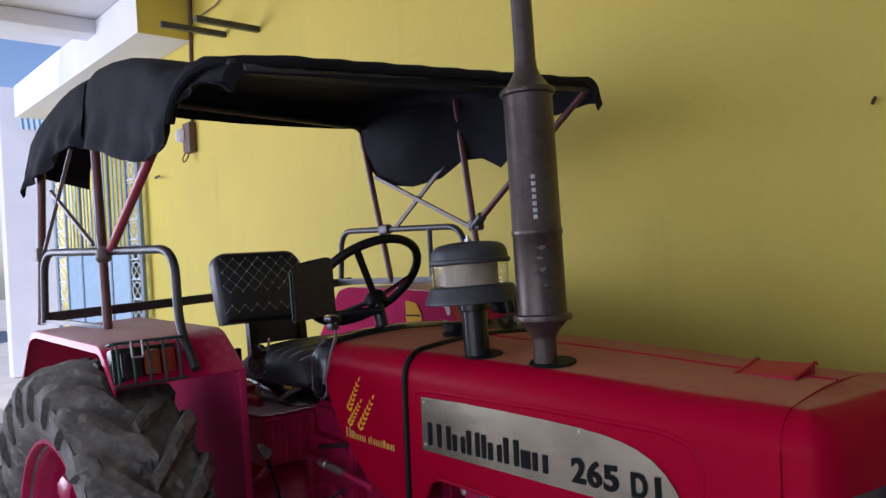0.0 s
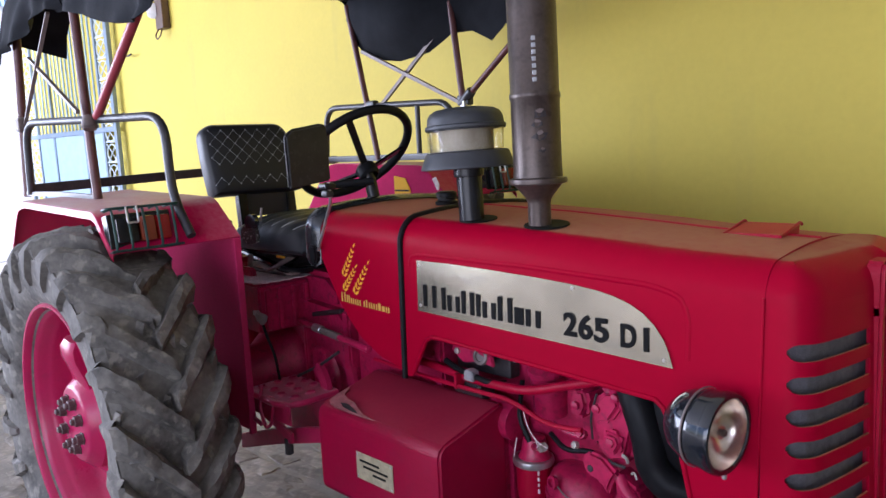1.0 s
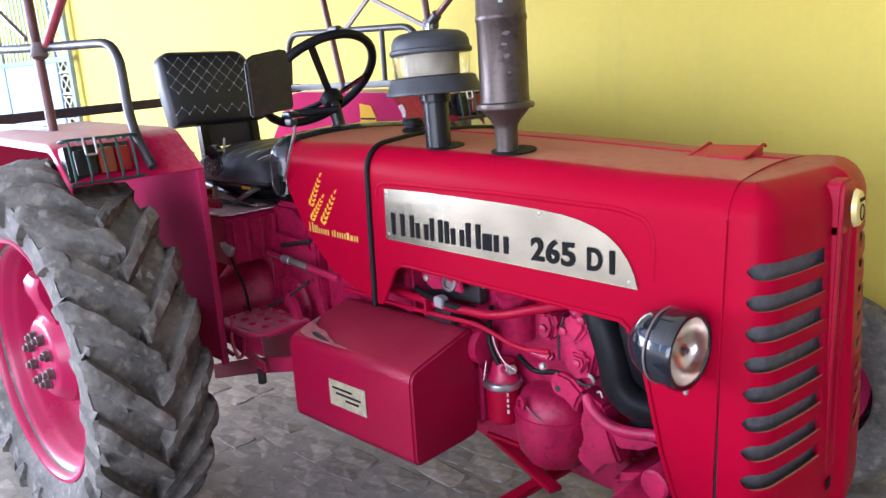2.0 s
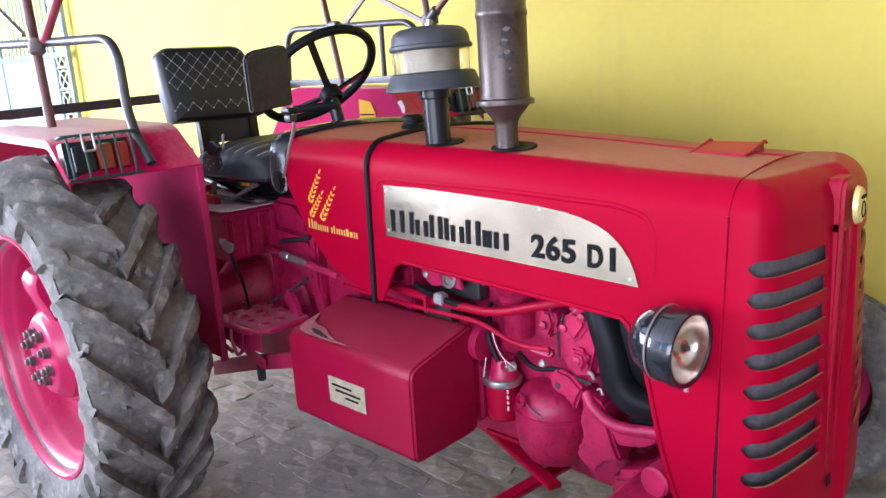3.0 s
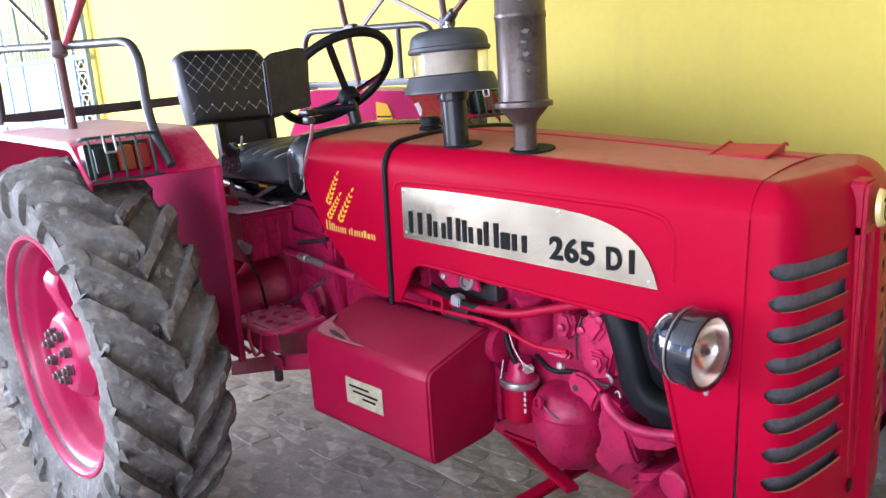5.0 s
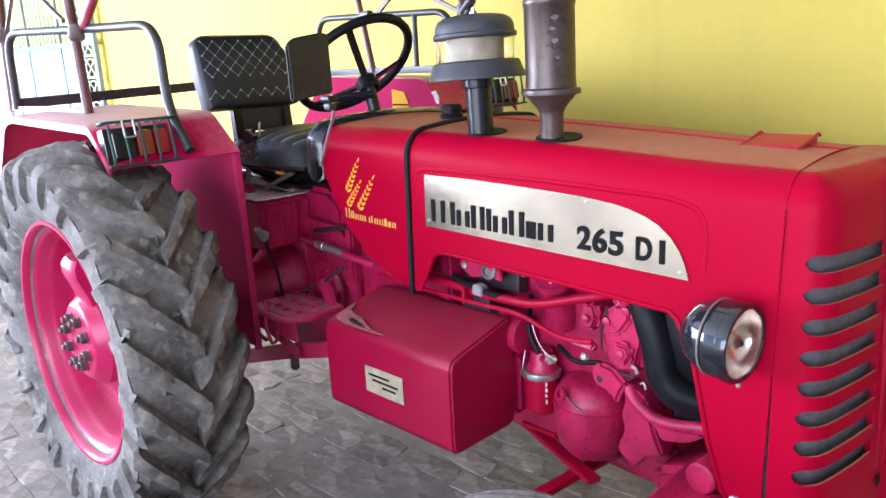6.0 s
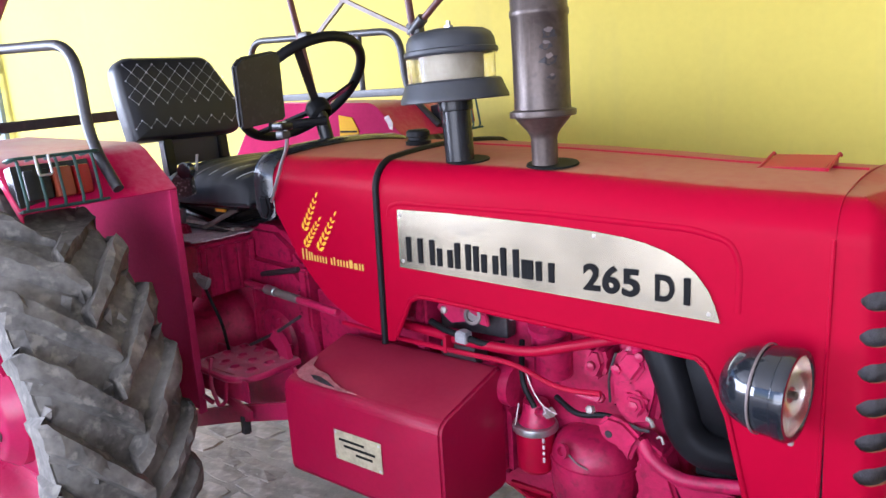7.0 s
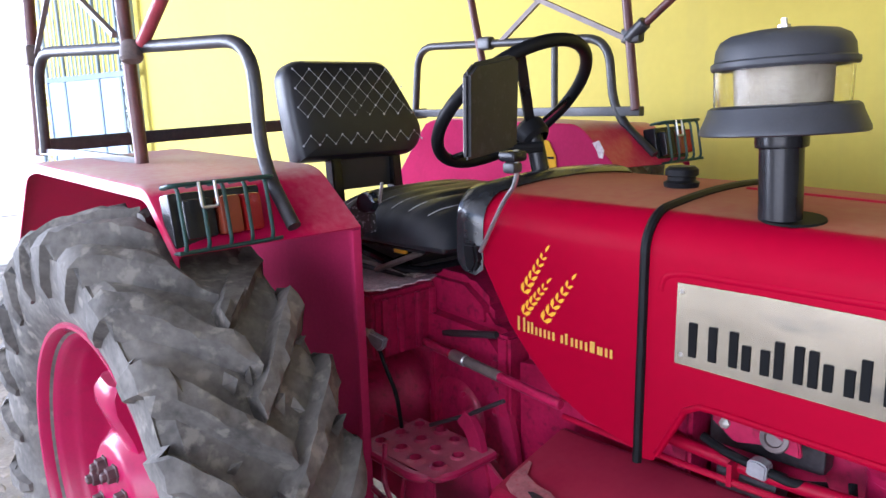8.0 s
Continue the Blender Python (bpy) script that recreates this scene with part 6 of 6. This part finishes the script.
def side_curtain():
    """The cloth that hangs behind the middle hoop on the near side: x, top, lower edge, y."""
    st = [(-0.36, 2.192, 1.935, 0.712), (-0.42, 2.190, 1.945, 0.722), (-0.52, 2.185, 1.955, 0.728), (-0.62, 2.165, 1.925, 0.738), (-0.72, 2.135, 1.885, 0.748), (-0.82, 2.10, 1.86, 0.758), (-0.90, 2.055, 1.85, 0.765), (-0.96, 1.985, 1.835, 0.768), (-1.00, 1.90, 1.815, 0.765)]
    fine = []
    for a, b in zip(st, st[1:]):
        for k in range(4):
            fine.append([u + (v - u) * k / 4 for u, v in zip(a, b)])
    fine.append(list(st[-1]))
    rows = []
    for x, top, low, w in fine:
        row = []
        for k in range(15):
            t = 1 - k / 14
            fold = 0.016 * math.sin(x * 37 + t * 5) * t + 0.024 * noise.noise(Vector((x * 7, t * 3, 1)))
            row.append((x - 0.03 * t * max(0, -x - 0.8), -w - 0.02 * t - fold * t, low + (top - 0.05 - low) * (1 - t)))
        for k in range(1, 7):
            a = math.pi / 2 * k / 6
            row.append((x, -w + 0.05 * (1 - math.cos(a)), top - 0.05 + 0.05 * math.sin(a)))
        for k in range(1, 5):
            row.append((x, -w + 0.05 + 0.05 * k, top - 0.012 * k))
        rows.append(row)
    return sheet(rows, 0.003)


part("cloth_cover", cloth(), M_CLOTH, CA, "sun-faded black canvas canopy cover")
part("side_curtain", side_curtain(), M_CLOTH, CA, "creased black canvas side curtain")
hem = [(0.420, -0.738, 1.890), (0.438, -0.738, 1.922), (0.462, -0.738, 1.952), (0.505, -0.736, 1.982), (0.565, -0.733, 2.002), (0.635, -0.722, 2.010)]
for k in range(31):
    t = k / 30
    y = -0.690 + 1.295 * t
    hem.append((yaw(0.88, y) + 0.884 - 0.05 * max(0.0, abs(t - 0.5) - 0.42) / 0.08, y, 2.006 + 0.046 * t + 0.002 * math.sin(k * 2.1)))
part("front_hem", tube(hem, 0.017, n=10), M_CLOTH, CA, "stitched roll along the canopy's front edge")

# ---- on the wall ----
cd = part("conduit", rod((-3.80, WALL_Y - 0.016, 2.72), (-3.70, WALL_Y - 0.016, CEIL - 0.01), 0.016, 12), M_BROWNPIPE)
tagged(cd, "brown painted conduit pipe running up the yellow wall", "conduit")
sb = thing("switch_box", "small brown wooden switch box with a white socket on the wall", "switch box", at=(-3.87, WALL_Y, 2.63))
part("box_base", box((-0.02, -0.07, -0.14), (0.12, -0.002, 0.12), 0.008), M_BROWNPIPE, sb)
part("socket", lathe([(0, 0.075), (0.045, 0.070), (0.062, 0.045), (0.065, 0.0), (0, 0.0)], (-0.03, -0.05, 0.02), (-0.45, -1, 0), 20), M_WHITE, sb, "white porcelain socket")
part("flex", tube([(0.02, -0.06, -0.13), (0.0, -0.09, -0.19), (0.03, -0.09, -0.23), (0.07, -0.07, -0.19), (0.06, -0.05, -0.12)], 0.006, 0.03, 8), M_BROWNPIPE, sb)
for x, z, out in ((-2.58, 3.25, 0.50), (-3.12, 3.35, 0.53)):
    b = part("wall_bracket", box((x - 0.022, WALL_Y - out, z - 0.022), (x + 0.022, WALL_Y - 0.002, z + 0.022), 0.004), M_BLACKRAIL)
    tagged(b, "dark square steel bar sticking out of the yellow wall", "bracket", "wall brackets")
c = part("overhead_cable", tube([(-3.70, WALL_Y - 0.02, 3.60), (-3.2, WALL_Y - 0.02, 3.62), (-2.4, WALL_Y - 0.02, CEIL)], 0.006, 0.0, 8), M_BROWNPIPE)
tagged(c, "thin dark cable running up the wall", "cable")
h = part("wall_hook", tube([(-4.62, WALL_Y, 2.38), (-4.62, WALL_Y - 0.05, 2.36), (-4.54, WALL_Y - 0.06, 2.35), (-4.48, WALL_Y - 0.06, 2.36)], 0.008, 0.02, 8), M_BLACKRAIL)
tagged(h, "small bent iron hook in the yellow wall", "hook")
h = part("wall_peg", tube([(1.565, WALL_Y, 1.915), (1.575, WALL_Y - 0.02, 1.92), (1.583, WALL_Y - 0.025, 1.930)], 0.006, 0.01, 8), M_GREASE_SHADE)
tagged(h, "small dark peg stuck in the yellow wall", "peg")


# ---- gate leaf, swung open along the wall ----
def gate():
    g = thing("metal_gate", "pale blue steel gate leaf standing open with scroll lattice and bars", "gate", at=(-4.95, WALL_Y - 0.07, 0))
    g.rotation_euler = (0, 0, radians(184))
    L, TOPZ, MID = 2.3, 3.05, 1.72
    for u in (0.02, L - 0.02):
        part("gate_post", box((u - 0.03, -0.02, 0.08), (u + 0.03, 0.02, TOPZ), 0.004), M_BLUEGREY, g)
    for z in (0.12, 0.70, MID, TOPZ - 0.03):
        part("gate_rail", box((0.05, -0.016, z - 0.025), (L - 0.05, 0.016, z + 0.025), 0.003), M_BLUEGREY, g)
    for u in (0.30, 0.74, 1.52, 1.96):
        part("gate_stile", box((u - 0.018, -0.014, 0.145), (u + 0.018, 0.014, TOPZ - 0.055), 0.003), M_BLUEGREY, g)
    for a, b in ((0.32, 0.72), (0.76, 1.50), (1.54, 1.94)):
        part("gate_panel", box((a, -0.004, 0.73), (b, 0.004, MID - 0.028), 0.001, segments=1), M_BLUE, g, "pale blue sheet panel")
        part("gate_panel", box((a, -0.004, 0.148), (b, 0.004, 0.672), 0.001, segments=1), M_BLUE, g, "pale blue sheet panel")
        n = int((b - a) / 0.085)
        for k in range(1, n):
            u = a + (b - a) * k / n
            part("gate_bar", rod((u, 0, MID + 0.025), (u, 0, TOPZ - 0.055), 0.010, 8), M_BLUE, g)
    for a, b in ((0.055, 0.28), (1.98, 2.24)):
        c, w = (a + b) / 2, (b - a) / 2 - 0.012
        z = 0.20
        while z < TOPZ - 0.25:
            bm = bmesh.new()
            tube([(c + w * math.cos(t), 0, z + 0.09 + 0.085 * math.sin(t)) for t in [2 * math.pi * k / 20 for k in range(20)]], 0.007, n=6, closed=True, into=bm)
            tube([(c - w, 0, z), (c + w, 0, z + 0.18)], 0.006, n=6, into=bm)
            tube([(c + w, 0, z), (c - w, 0, z + 0.18)], 0.006, n=6, into=bm)
            tube([(a, 0, z), (b, 0, z)], 0.007, n=6, into=bm)
            part("scroll", bm, M_GATEWHITE, g, "pale scroll ornament")
            z += 0.20
    return g


gate()

# ---- beyond the opening ----
hs = thing("house", "white plastered house with dark windows across the yard", "house", at=(-17, -2.5, 0))
part("house_wall", box((-3, -4.0, -0.06), (0, 3.2, 5.2), 0.02), M_WHITE, hs)
part("house_roof", box((-3.2, -4.2, 5.2), (0.3, 3.4, 5.38), 0.02), M_WHITE, hs)
for y in (-2.9, -0.6, 1.6):
    for z in (1.0, 3.3):
        w = part("house_window", box((0.002, y, z), (0.05, y + 0.9, z + 1.2), 0.01), M_GREYGLASS, hs)
        part("window_frame", box((0.0, y - 0.05, z - 0.08), (0.09, y + 0.95, z - 0.02), 0.01), M_WHITE, w)
aw = thing("tin_awning", "blue corrugated tin sheet on a neighbouring wall", "awning", at=(-10.5, 1.4, 3.75))
bm = bmesh.new()
rows = []
for z in (0.0, 0.5):
    rows.append([(0.3 * (1 - z) + 0.02 * math.sin(k * 1.57), 0.02 * k, z) for k in range(56)])
part("tin_sheet", sheet(rows, 0.003, into=bm), M_BLUE, aw)
part("awning_wall", box((-0.3, -0.2, -3.8), (-0.05, 1.4, 0.7), 0.01), M_WHITE, aw)

# ---- brick paving, last ----
fl = part("floor", box((-6.4, -7.4, -0.058), (6, WALL_Y - 0.001, -0.0045), 0, segments=1), M_MORTAR)
tagged(fl, "worn brick paving with sandy joints", "floor", kind="structure")
rng = random.Random(11)


def brick_shape(lx, ly, seed):
    """A worn brick with eaten corners and an uneven, slightly domed top; 50 triangles."""
    r = random.Random(seed)
    n, ring = 10, []
    for u, w in ((1, -0.92), (1, 0.05), (1, 0.93), (0.42, 1), (-0.35, 1), (-0.96, 0.95), (-1, 0.0), (-0.97, -0.94), (-0.4, -1), (0.38, -1)):
        eat = r.uniform(0.90, 1.02) if abs(u) > 0.9 and abs(w) > 0.9 else r.uniform(0.955, 1.025)
        ring.append(((u * eat + r.uniform(-0.05, 0.05) * (abs(u) < 0.9)) * lx / 2, w * eat * ly / 2))
    v = [(x, y, -0.02) for x, y in ring] + [(x, y, r.uniform(-0.0055, -0.0030)) for x, y in ring]
    v += [(x * r.uniform(0.86, 0.95), y * r.uniform(0.82, 0.93), r.uniform(-0.0042, 0.0012)) for x, y in ring] + [(r.uniform(-0.02, 0.02), r.uniform(-0.012, 0.012), r.uniform(-0.003, 0.0015))]
    f = []
    for base in (0, n):
        f += [(base + k, base + (k + 1) % n, base + n + (k + 1) % n, base + n + k) for k in range(n)]
    return v, f + [(2 * n + k, 2 * n + (k + 1) % n, 3 * n) for k in range(n)]


shapes = []
for k in range(14):
    lx, ly = 0.132 + 0.0095 * k, 0.114 + 0.008 * math.cos(k * 1.7)
    v, f = brick_shape(lx, ly, k)
    me = bpy.data.meshes.new("brick")
    me.from_pydata(v, [], f)
    me.materials.append(M_BRICK)
    shapes.append((me, v, f, lx))
rest_v, rest_f, made = [], [], 0
y = -6.9
while y < WALL_Y - 0.07:
    x = -6.2 - rng.random() * 0.15
    phase = rng.random() * 9
    while x < 5.75:
        k = rng.choice((2, 5, 7, 8, 9, 9, 10, 11, 12, 13))
        me, v, f, lx = shapes[k]
        cx, cy = x + lx / 2, y + 0.016 * math.sin(x * 2.1 + phase) + rng.uniform(-0.006, 0.006)
        x += lx + 0.005
        m = Matrix.Translation((cx, cy, rng.uniform(-0.004, 0.0))) @ pose(0, 0, 0, rng.uniform(-0.7, 0.7), rng.uniform(-0.5, 0.5), rng.uniform(-5.5, 5.5) + (180 if rng.random() < 0.5 else 0))
        if -1.3 < cx < 1.5 and -1.35 < cy < 0.75 and made < 300:
            ob = new("brick", me)
            ob.parent = fl
            ob.matrix_basis = m
            made += 1
        else:
            base = len(rest_v)
            rest_v += [tuple(m @ Vector(p)) for p in v]
            rest_f += [tuple(base + q for q in face) for face in f]
    y += 0.109
me = bpy.data.meshes.new("far_bricks")
me.from_pydata(rest_v, [], rest_f)
me.materials.append(M_BRICK)
ob = new("far_bricks", me)
ob.parent = fl
tagged(ob, kind="stuff")
